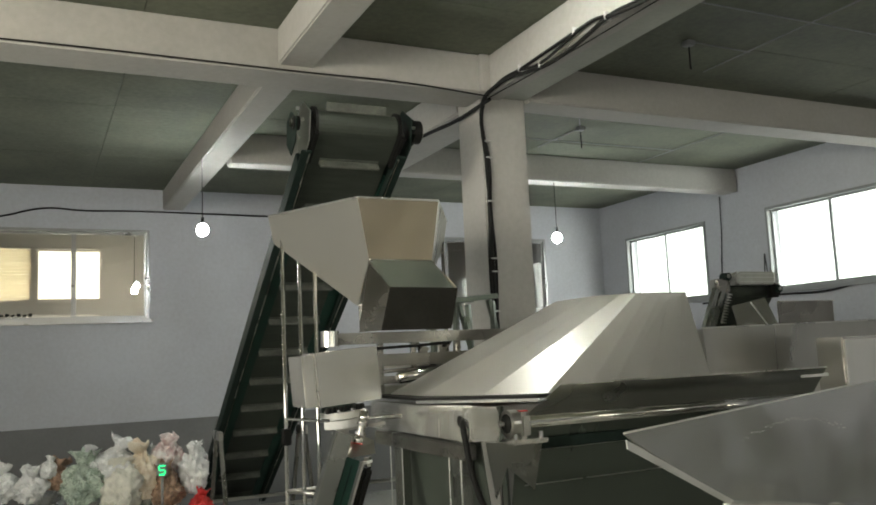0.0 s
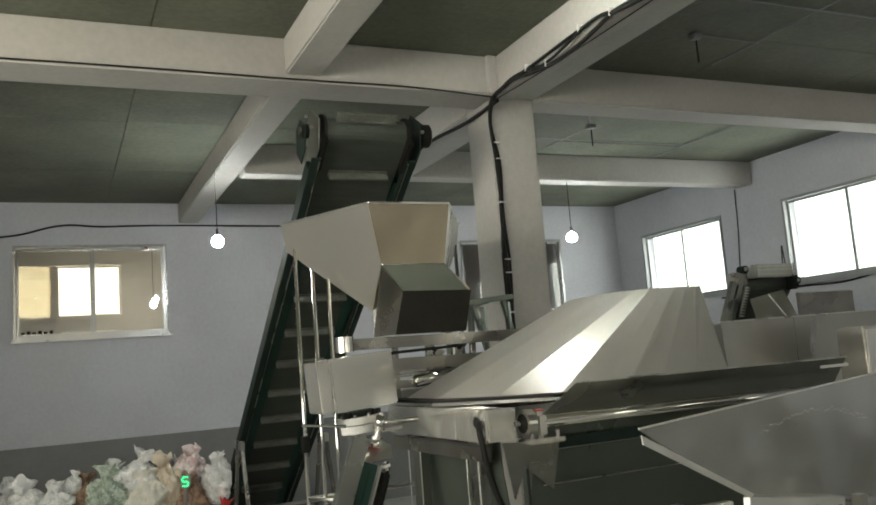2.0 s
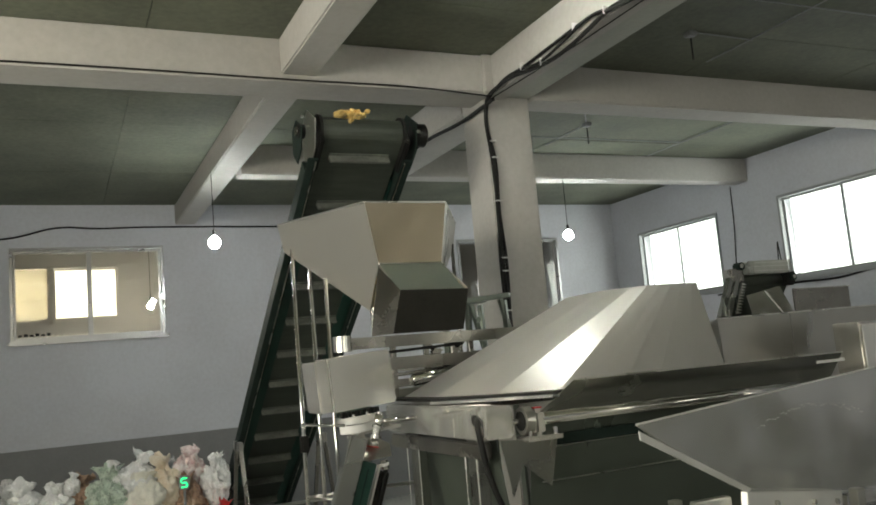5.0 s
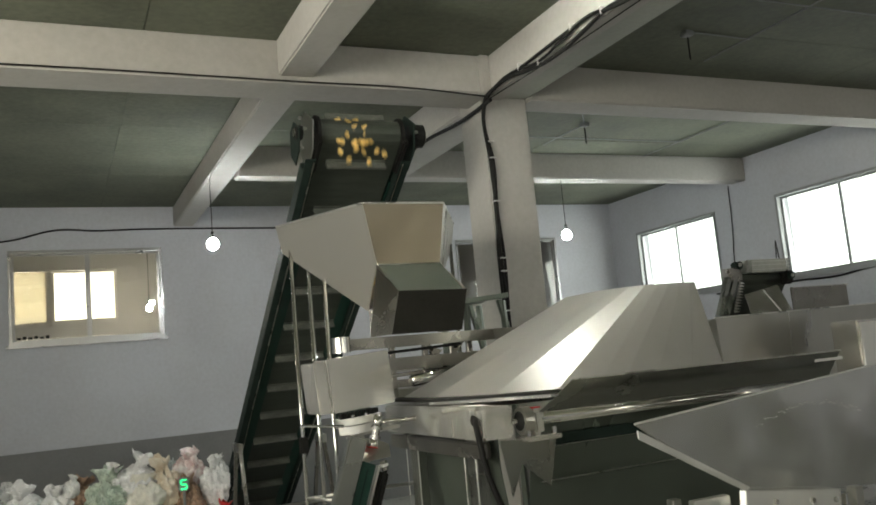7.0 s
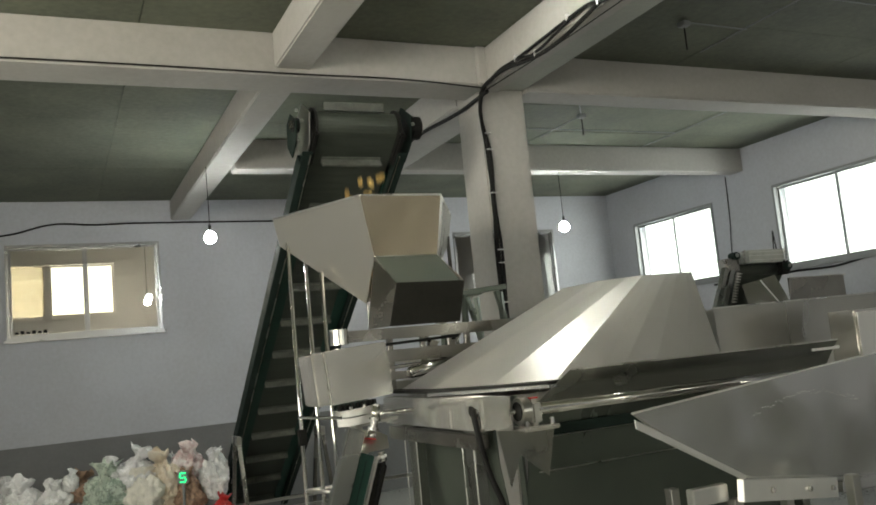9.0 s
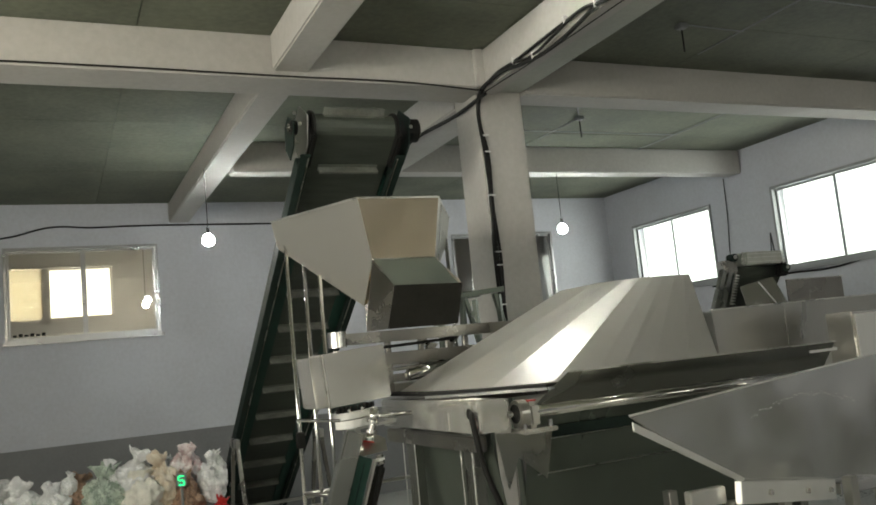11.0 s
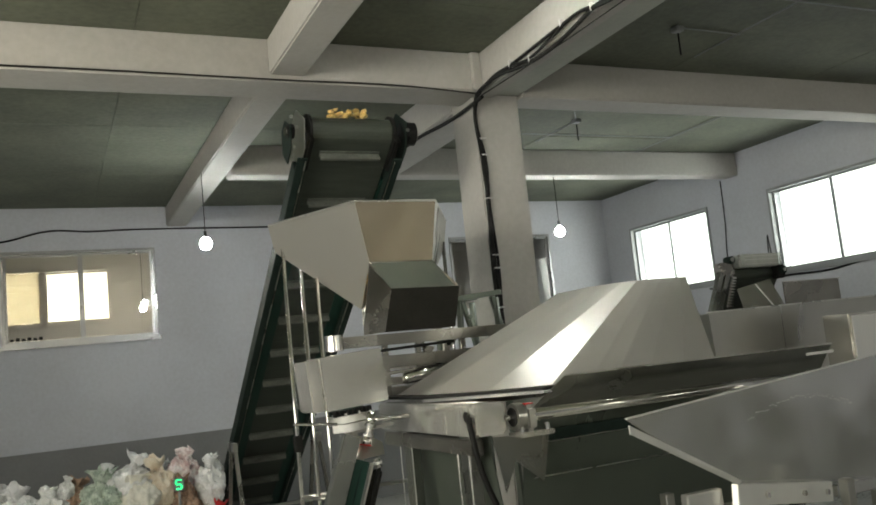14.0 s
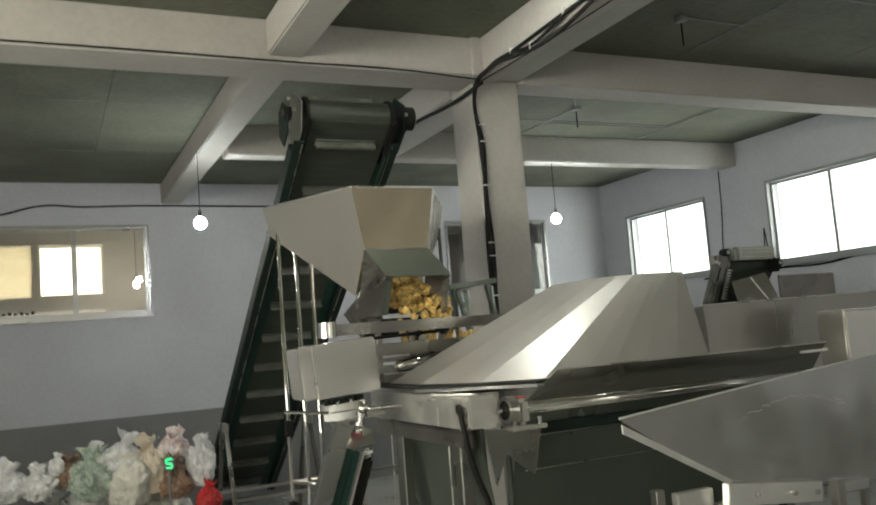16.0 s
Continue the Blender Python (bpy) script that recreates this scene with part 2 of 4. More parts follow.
def strut(p, q, w, h, bm=None, bevel=0.003):
    """A square bar from p to q."""
    bm = bm or bmesh.new()
    p, q = Vector(p), Vector(q)
    d = q - p
    m = Matrix.Translation((p + q) / 2) @ d.to_track_quat("Y", "Z").to_matrix().to_4x4()
    r = bmesh.ops.create_cube(bm, size=1, matrix=m @ Matrix.Diagonal((w, d.length, h, 1)))
    if bevel:
        edges = list({e for v in r["verts"] for e in v.link_edges})
        bmesh.ops.bevel(bm, geom=edges, offset=bevel, segments=1, affect="EDGES", clamp_overlap=True)
    return bm


def sheet(corners, thick=0.004, bm=None):
    """A flat plate through its corners, thickened to both sides."""
    bm = bm or bmesh.new()
    c = [Vector(p) for p in corners]
    n = (c[1] - c[0]).cross(c[2] - c[0]).normalized() * thick / 2
    top = [bm.verts.new(p + n) for p in c]
    bot = [bm.verts.new(p - n) for p in c]
    bm.faces.new(top)
    bm.faces.new(bot[::-1])
    k = len(c)
    for i in range(k):
        bm.faces.new((top[i], bot[i], bot[(i + 1) % k], top[(i + 1) % k]))
    return bm


def cable(name, points, r, label, mat=BLACK, category="cable", sag=0.0):
    cu = bpy.data.curves.new(name, "CURVE")
    cu.dimensions, cu.bevel_depth, cu.bevel_resolution = "3D", r, 3
    sp = cu.splines.new("BEZIER")
    sp.bezier_points.add(len(points) - 1)
    for b, p in zip(sp.bezier_points, points):
        b.co, b.handle_left_type, b.handle_right_type = p, "AUTO", "AUTO"
    cu.materials.append(mat)
    ob = new(name, cu)
    return tagged(ob, label, category)


def tint(bm, s=0.003):
    for v in bm.verts:
        v.co += Vector((random.uniform(-s, s), random.uniform(-s, s), random.uniform(-s, s)))
    return bm

# ---- large structure ----
XW, YB, ZC, ZB = 8.30, 11.12, 4.08, 3.774


def structure(name, bm, mat, label, category):
    return tagged(part(name, bm, mat), label, category, kind="structure")


structure("floor", box(-3.2, -4.4, -0.15, 8.6, 15.2, 0.0), FLOOR, "grey glossy concrete factory floor", "floor")


def wall_with_holes(name, axis, at, thick, a0, a1, z0, z1, holes, mat, label):
    """A wall along one axis, built round its openings: holes are (a, b, bottom, top)."""
    bm = bmesh.new()
    cuts = sorted(holes)

    def piece(p, q, lo, hi):
        if q - p > 1e-4 and hi - lo > 1e-4:
            if axis == "x":
                box(p, at, lo, q, at + thick, hi, bm=bm)
            else:
                box(at, p, lo, at + thick, q, hi, bm=bm)
    x = a0
    for a, b, lo, hi in cuts:
        piece(x, a, z0, z1)
        piece(a, b, z0, lo)
        piece(a, b, hi, z1)
        x = b
    piece(x, a1, z0, z1)
    return structure(name, bm, mat, label, "wall")


BACK_HOLES = [(-0.48, 1.28, 2.41, 3.55), (5.45, 7.20, 2.41, 3.55)]
RIGHT_HOLES = [(5.84, 7.69, 2.42, 3.485), (8.76, 10.49, 2.42, 3.485)]
LEFT_HOLES = [(-1.4, 1.0, 2.05, 3.45), (2.0, 4.4, 2.05, 3.45)]
FRONT_HOLES = [(-0.9, 1.7, 2.05, 3.45), (5.8, 8.0, 2.05, 3.45)]
wall_with_holes("wall_back", "x", YB, 0.22, -3.2, 8.52, 0, ZC, BACK_HOLES, WALL, "white plastered wall with sliding windows")
wall_with_holes("wall_right", "y", XW, 0.22, -4.2, YB, 0, ZC, RIGHT_HOLES, WALL, "white plastered wall with a row of windows")
wall_with_holes("wall_front", "x", -4.42, 0.22, -3.2, 8.52, 0, ZC, FRONT_HOLES, WALL, "white plastered wall")
wall_with_holes("wall_left", "y", -3.42, 0.22, -4.42, 15.2, 0, ZC, LEFT_HOLES, WALL, "white plastered wall")
structure("trim_dado", box(-3.2, YB - 0.006, 0, XW, YB, 1.168), DADO, "grey painted dado band on the wall", "wall paint")

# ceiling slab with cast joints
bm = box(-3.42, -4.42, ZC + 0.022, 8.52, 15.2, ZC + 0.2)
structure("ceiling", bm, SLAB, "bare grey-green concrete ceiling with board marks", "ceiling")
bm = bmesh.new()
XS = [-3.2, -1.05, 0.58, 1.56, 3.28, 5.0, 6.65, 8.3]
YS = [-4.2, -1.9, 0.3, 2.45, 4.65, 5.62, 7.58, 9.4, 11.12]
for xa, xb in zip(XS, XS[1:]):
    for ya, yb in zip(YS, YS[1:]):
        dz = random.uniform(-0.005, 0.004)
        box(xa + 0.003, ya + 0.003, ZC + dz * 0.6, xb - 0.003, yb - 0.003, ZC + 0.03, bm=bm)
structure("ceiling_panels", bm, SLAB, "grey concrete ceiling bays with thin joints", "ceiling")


def beam(name, x0, y0, x1, y1, z0, label="white painted concrete beam"):
    bm = box(x0, y0, z0, x1, y1, ZC - 0.002, bevel=0.012)
    return structure(name, bm, BEAM, label, "beam")


beam("beam_cross_1", -3.2, 5.43, 3.08, 5.80, ZB)
beam("beam_cross_2", 3.48, 5.50, XW, 5.80, ZB)
beam("beam_cross_3", 1.694, 8.12, XW, 8.36, ZB)
beam("beam_cross_4", -3.2, -0.6, XW, -0.25, ZB)
beam("beam_long_1", 1.443, 5.80, 1.694, YB, 3.819)
beam("beam_long_2", 1.443, -0.25, 1.694, 5.43, 3.819)
beam("beam_long_3", 3.08, 5.97, 3.48, 8.12, ZB)
beam("beam_long_4", 3.08, -0.25, 3.248, 5.57, ZB)
structure("beam_long_6", box(3.25, -0.25, ZB + 0.022, 3.48, 5.57, ZC - 0.002, bevel=0.01), BEAM_BARE, "bare grey concrete beam beside the painted one", "beam")
beam("beam_long_5", 3.08, 8.36, 3.48, YB, ZB)
structure("column", box(3.08, 5.57, 0, 3.48, 5.97, ZC - 0.003, bevel=0.015), BEAM, "white painted square concrete column with black cables", "column")
structure("column_head", box(3.00, 5.40, ZB + 0.006, 3.082, 5.60, ZC - 0.003, bevel=0.008), BEAM, "white concrete pilaster on the beam", "column")


def window(name, axis, at, a0, a1, z0, z1, depth, label, splits=2, metal=ALU):
    """A sliding window in its opening: outer frame, sill, sashes with panes."""
    root = tagged(empty(name, pose((a0 + a1) / 2, at, z0) if axis == "x" else pose(at, (a0 + a1) / 2, z0, 0, 0, 90)), label, "window", kind="structure")
    w, h, f = (a1 - a0) / 2, z1 - z0, 0.036
    bm = box(-w, -0.02, 0, w, depth, f, 0.004)
    box(-w, -0.02, h - f, w, depth, h, 0.004, bm)
    box(-w, -0.02, f, -w + f, depth, h - f, 0.004, bm)
    box(w - f, -0.02, f, w, depth, h - f, 0.004, bm)
    part("window_frame", bm, metal, root)
    part("window_sill", box(-w - 0.03, -0.05, -0.03, w + 0.03, -0.021, 0.012, 0.004), metal, root)
    n = splits
    step = (2 * w - 2 * f) / n
    for i in range(n):
        x0 = -w + f + i * step
        off = 0.02 if i % 2 else 0.045
        s = 0.028
        bm = box(x0, off, f, x0 + s, off + 0.022, h - f, 0.003)
        box(x0 + step - s, off, f, x0 + step, off + 0.022, h - f, 0.003, bm)
        box(x0 + s, off, f, x0 + step - s, off + 0.022, f + s, 0.003, bm)
        box(x0 + s, off, h - f - s, x0 + step - s, off + 0.022, h - f, 0.003, bm)
        sash = part("sash", bm, metal, root)
        pane = part("pane", box(x0 + s, off + 0.008, f + s, x0 + step - s, off + 0.013, h - f - s), GLASS, sash)
        pane.visible_shadow = False
    return root


for i, (a, b, lo, hi) in enumerate(BACK_HOLES):
    window("window_%d" % (i + 1), "x", YB, a, b, lo, hi, 0.09, "aluminium sliding window with two panes in the plaster wall")
w_ob = bpy.data.objects["window_1"]
for k in range(6):
    part("writing_bar", box(-0.80 + k * 0.062, 0.012, 0.075, -0.80 + k * 0.062 + 0.042, 0.016, 0.10 + 0.012 * (k % 2)), BLACK, w_ob, "small dark bar of writing")
for i, (a, b, lo, hi) in enumerate(RIGHT_HOLES):
    w_ob = window("window_%d" % (i + 3), "y", XW, a, b, lo, hi, 0.09, "bright aluminium window with white overcast light outside", metal=WINFRAME)
    w_ob.matrix_world = pose(XW, (a + b) / 2, lo, 0, 0, -90)
# front and left windows are unseen, added to carry the fill light
for i, (a, b, lo, hi) in enumerate(FRONT_HOLES):
    w_ob = window("window_%d" % (i + 5), "x", -4.2, a, b, lo, hi, 0.09, "unseen aluminium window added for fill light")
    w_ob.matrix_world = pose((a + b) / 2, -4.2, lo, 0, 0, 180)

for i, (a, b, lo, hi) in enumerate(LEFT_HOLES):
    w_ob = window("window_%d" % (i + 9), "y", -3.2, a, b, lo, hi, 0.09, "unseen aluminium window added for fill light")
structure("backdrop_left", box(-6.1, -9, -1, -6.0, 19, 9), HAZE_DIM, "bright white overcast distance outside the windows", "backdrop")
structure("backdrop_right", box(10.5, -9, -1, 10.6, 19, 9), HAZE, "bright white overcast distance outside the windows", "backdrop")
structure("backdrop_front", box(-7, -7.1, -1, 12, -7.0, 9), HAZE_DIM, "bright white overcast distance outside the windows", "backdrop")

# the room behind the sliding window
wall_with_holes("wall_far", "x", 14.5, 0.2, -3.2, 8.52, 0, ZC, [(-0.66, -0.05, 2.90, 3.78), (-0.04, 0.98, 2.90, 3.78)], CREAMWALL, "cream wall of the room behind the window")
structure("wall_side", box(8.52, YB, 0, 8.7, 15.2, ZC), WALL, "white plastered wall", "wall")
window("window_7", "x", 14.5, -0.04, 0.98, 2.90, 3.78, 0.08, "cream lit window in the room behind the glass", 1, CREAMWALL)
w_ob = window("window_8", "x", 14.5, -0.66, -0.05, 2.90, 3.78, 0.08, "window with a drawn cream blind", 1, CREAMWALL)
bm = bmesh.new()
for k in range(16):
    z = 0.06 + k * 0.048
    sheet([(-0.265, 0.010, z), (0.265, 0.010, z), (0.265, 0.004, z + 0.0465), (-0.265, 0.004, z + 0.0465)], 0.002, bm)
part("blind", bm, BLIND, w_ob, "cream slatted blind")
structure("backdrop_far", box(-4, 15.6, 0, 4, 15.7, 6), CREAM, "pale cream daylight outside the far window", "backdrop")
window_light("daylight", (0.0, 14.9, 3.35), (0.0, 11, 3.0), 1.8, 0.8, 66, (1.0, 0.96, 0.90))


# ---- hanging bulbs ----
def hanging_bulb(x, y, z, top, power=38, tone=(0.93, 0.96, 1.0), size=0.058):
    root = tagged(empty("hanging_bulb", pose(x, y, z)), "lit bare white bulb hanging on a thin cord", "lamp", "hanging bulbs")
    bm = bmesh.new()
    bmesh.ops.create_uvsphere(bm, u_segments=20, v_segments=12, radius=size)
    for v in bm.verts:
        if v.co.z > 0:
            v.co.z *= 1.12
            k = 1 - 0.15 * (v.co.z / (1.12 * size)) ** 2
            v.co.x *= k
            v.co.y *= k
    glow = material("lit_bulb", tone, 0.4, 0, 0, 5, 0, emit=power / (4 * math.pi ** 2 * size ** 2))
    part("glass_bulb", bm, glow, root, "glowing white bulb", True)
    part("socket", rod((0, 0, 1.18 * size), (0, 0, 0.125), 0.015), BLACK, root)
    part("cord", rod((0, 0, 0.12), (0, 0, top - z), 0.004, 8), BLACK, root)
    return root


hanging_bulb(1.43, 8.24, 3.115, 3.82, 31)
hanging_bulb(5.48, 8.20, 3.115, 3.774, 31)


def fill_tube(x, y):
    root = tagged(empty("fill_tube_light", pose(x, y, ZC - 0.006)), "unseen white tube light added over the hood", "lamp")
    part("batten", box(-0.03, -0.62, -0.05, 0.03, 0.62, 0.0, 0.006), WHITE, root)
    for sx in (-0.035, 0.035):
        part("tube", rod((sx, -0.58, -0.085), (sx, 0.58, -0.085), 0.016, 12), TUBE, root, "glowing tube", True)
    for sy in (-0.6, 0.6):
        part("holder", box(-0.055, sy - 0.018, -0.11, 0.055, sy + 0.018, -0.05, 0.004), WHITE, root)
    return root


# unseen tube, added to give the hood its bright strip
fill_tube(2.20, 3.72)
# unseen warm bulb, added to light the left bay
hanging_bulb(-1.4, 3.0, 3.30, 4.07, 44, (1.0, 0.84, 0.62))
# bulb added in place of a light spot reflected in the window
hanging_bulb(1.31, 13.2, 2.965, 4.07, 30, (1.0, 0.96, 0.88), size=0.045)


# ---- cleated elevator conveyor ----
SLOPE = 34.3
HEAD = pose(1.975, 5.42, 3.42, -SLOPE)
LEN, ROLL = 5.35, 0.10
PITCH, SPEED = 0.453, 0.2497


def belt_at(s):
    """Local pose on the belt loop: negative s on the carrying side, then round the head, then back down."""
    if s < 0:
        return pose(0, -s, ROLL)
    if s < math.pi * ROLL:
        a = s / ROLL
        return pose(0, -ROLL * math.sin(a), ROLL * math.cos(a), math.degrees(a))
    return pose(0, s - math.pi * ROLL, -ROLL, 180)


def elevator():
    root = tagged(empty("elevator_conveyor", HEAD), "dark green cleated belt elevator rising to a steel hopper", "conveyor")
    for side in (-1, 1):
        x = side * 0.350
        bm = box(x - 0.025, 0.24, -0.15, x + 0.025, LEN, -0.03, 0.004)
        rail = part("side_rail", bm, RAIL, root, "dark green painted rail")
        # added strip that draws the highlight along the rail edge
        part("edge_trim", box(x - side * 0.022 - 0.004, 0.12, -0.176, x - side * 0.022 + 0.004, LEN, -0.1685, 0.001), STEEL_BAR, rail, "thin steel strip for the highlight on the rail edge")
        part("lip", box(x - 0.036, 0.1, -0.168, x + 0.036, LEN, -0.152, 0.003), RAIL, rail)
        part("inner_wall", box(side * 0.312 - 0.006, 0.36, -0.104, side * 0.312 + 0.006, LEN, 0.06, 0.002), GREEN, rail, "green inner side wall")
        part("edge_strip", box(side * 0.262 - 0.042, 0.80, -0.113, side * 0.262 + 0.042, LEN, -0.104, 0.002), GREEN, rail, "green belt edge")
        bm = bmesh.new()
        pts = [(-0.13, -0.02), (-0.05, 0.17), (0.10, 0.19), (0.24, 0.03), (0.20, -0.15), (0.02, -0.15)]
        sheet([(x + side * (0.0 if side < 0 else 0.045), a, b) for a, b in pts], 0.008, bm)
        part("head_plate", bm, STEEL_DULL if side < 0 else RAIL, root, "steel bearing plate" if side < 0 else "dark bearing plate")
        part("head_block", box(side * 0.314 - 0.022, -0.06, -0.155, side * 0.314 + 0.022, 0.235, 0.085, 0.012), BLACK, root, "black take-up block beside the roller")
        part("slot", box(x + side * 0.036, 0.10, -0.02, x + side * 0.042, 0.24, 0.012, 0.003), STEEL_DULL, root)
        part("roller_flange", rod((side * 0.294, 0, 0), (side * 0.312, 0, 0), ROLL + 0.022, 28), BLACK, root, "black roller end flange")
        if side < 0:
            part("outer_plate", sheet([(x - 0.085, a * 0.75 + 0.03, c * 0.75 - 0.02) for a, c in pts], 0.008), RAIL, root, "smaller outer bearing plate")
        else:
            part("take_up_screw", rod((x + 0.075, 0.05, -0.02), (x + 0.075, 0.34, -0.02), 0.013, 10), STEEL_DULL, root, "threaded take-up screw")
            part("bearing_housing", box(x + 0.04, -0.075, -0.095, x + 0.10, 0.105, 0.095, 0.03), BLACK, root, "black cast bearing housing")
        out = 0.140 if side > 0 else 0.095
        hub = part("bearing", rod((x + side * 0.05, 0, 0), (x + side * out, 0, 0), 0.085 if side > 0 else 0.05, 24), BLACK, root, "black round bearing housing", False)
        part("cap", rod((x + side * out, 0, 0), (x + side * (out + 0.015), 0, 0), 0.06 if side > 0 else 0.03, 20), STEEL_BAR, hub, "worn steel bearing cap")
        for a in range(4):
            c, s = math.cos(a * math.pi / 2 + 0.6) * 0.105, math.sin(a * math.pi / 2 + 0.6) * 0.105
            part("bolt", rod((x + side * 0.045, c, s), (x + side * 0.065, c, s), 0.012, 6), STEEL_DULL, root)
    part("head_roller", rod((-0.31, 0, 0), (0.31, 0, 0), ROLL - 0.012, 32), RAIL, root, "", True)
    part("tail_roller", rod((-0.31, LEN - 0.1, 0), (0.31, LEN - 0.1, 0), ROLL - 0.012, 24), RAIL, root, "", True)
    bm = bmesh.new()
    rows, prof = [], []
    prof += [(LEN - 0.1, ROLL), (2.5, ROLL), (0, ROLL)]
    prof += [(-ROLL * math.sin(a), ROLL * math.cos(a)) for a in [math.pi * i / 12 for i in range(1, 12)]]
    prof += [(0, -ROLL), (0.5, -ROLL), (1.5, -ROLL), (LEN - 0.1, -ROLL)]
    prof += [(LEN - 0.1 + ROLL * math.sin(a), -ROLL * math.cos(a)) for a in [math.pi * i / 12 for i in range(1, 12)]]
    for r in (0.0, -0.008):
        ring = []
        for y, z in prof:
            k = 1 + r / ROLL
            ring.append([bm.verts.new((x, y if 0 < y < LEN - 0.1 else (y * k if y <= 0 else LEN - 0.1 + (y - LEN + 0.1) * k), z * k)) for x in (-0.29, 0.29)])
        rows.append(ring)
    n = len(prof)
    for i in range(n):
        j = (i + 1) % n
        for ring in rows:
            bm.faces.new((ring[i][0], ring[i][1], ring[j][1], ring[j][0]))
        for s in (0, 1):
            bm.faces.new((rows[0][i][s], rows[0][j][s], rows[1][j][s], rows[1][i][s]))
    part("belt", bm, BELT, root, "dark olive conveyor belt")
    for side in (-1, 1):
        part("side_guard", box(side * 0.275 - 0.006, 0.36, 0.108, side * 0.275 + 0.006, LEN - 0.2, 0.165, 0.002), GREEN, root, "green belt side guard")
    # cross ties between the rails above the belt
    for y in (1.2, 2.6, 4.0):
        part("cross_tie", box(-0.26, y - 0.02, 0.195, 0.26, y + 0.02, 0.215, 0.003), RAIL, root)
    # cleats, carried round by the belt
    cleats = []
    proto = None
    for k in range(-13, 13):
        s0 = k * PITCH
        if proto is None:
            bm = box(-0.220, -0.010, 0.0, 0.220, 0.010, 0.062, 0.003)
            box(-0.220, -0.03, 0.0, 0.220, 0.03, 0.007, 0.002, bm)
            ob = part("cleat", bm, CLEAT, root, "worn grey belt cleat")
            proto = ob.data
        else:
            ob = new("cleat", proto)
            ob.parent = root
            ob["label"] = "worn grey belt cleat"
        cleats.append((ob, s0))
    return root, cleats


conveyor, CLEATS = elevator()


def conveyor_stand(y, z):
    root = tagged(empty("conveyor_stand", pose(1.975, y, 0)), "stainless A-shaped stand under the belt elevator", "stand", "stands under the elevator")
    for sx in (-0.41, 0.41):
        for sy in (-0.36, 0.36):
            part("leg", strut((sx, sy * 1.5, 0), (sx, sy * 0.25, z), 0.035, 0.035), STEEL_BAR, root)
            part("foot", rod((sx, sy * 1.5, 0), (sx, sy * 1.5, 0.02), 0.04), BLACK, root)
        part("plate", box(sx - 0.02, -0.14, z - 0.05, sx + 0.02, 0.14, z + 0.03, 0.003), STEEL_DULL, root)
    part("rung", strut((-0.41, 0.3, 0.5), (0.41, 0.3, 0.5), 0.03, 0.03), STEEL_DULL, root)
    part("rung", strut((-0.41, -0.3, 0.5), (0.41, -0.3, 0.5), 0.03, 0.03), STEEL_DULL, root)
    return root


conveyor_stand(8.30, 1.16)


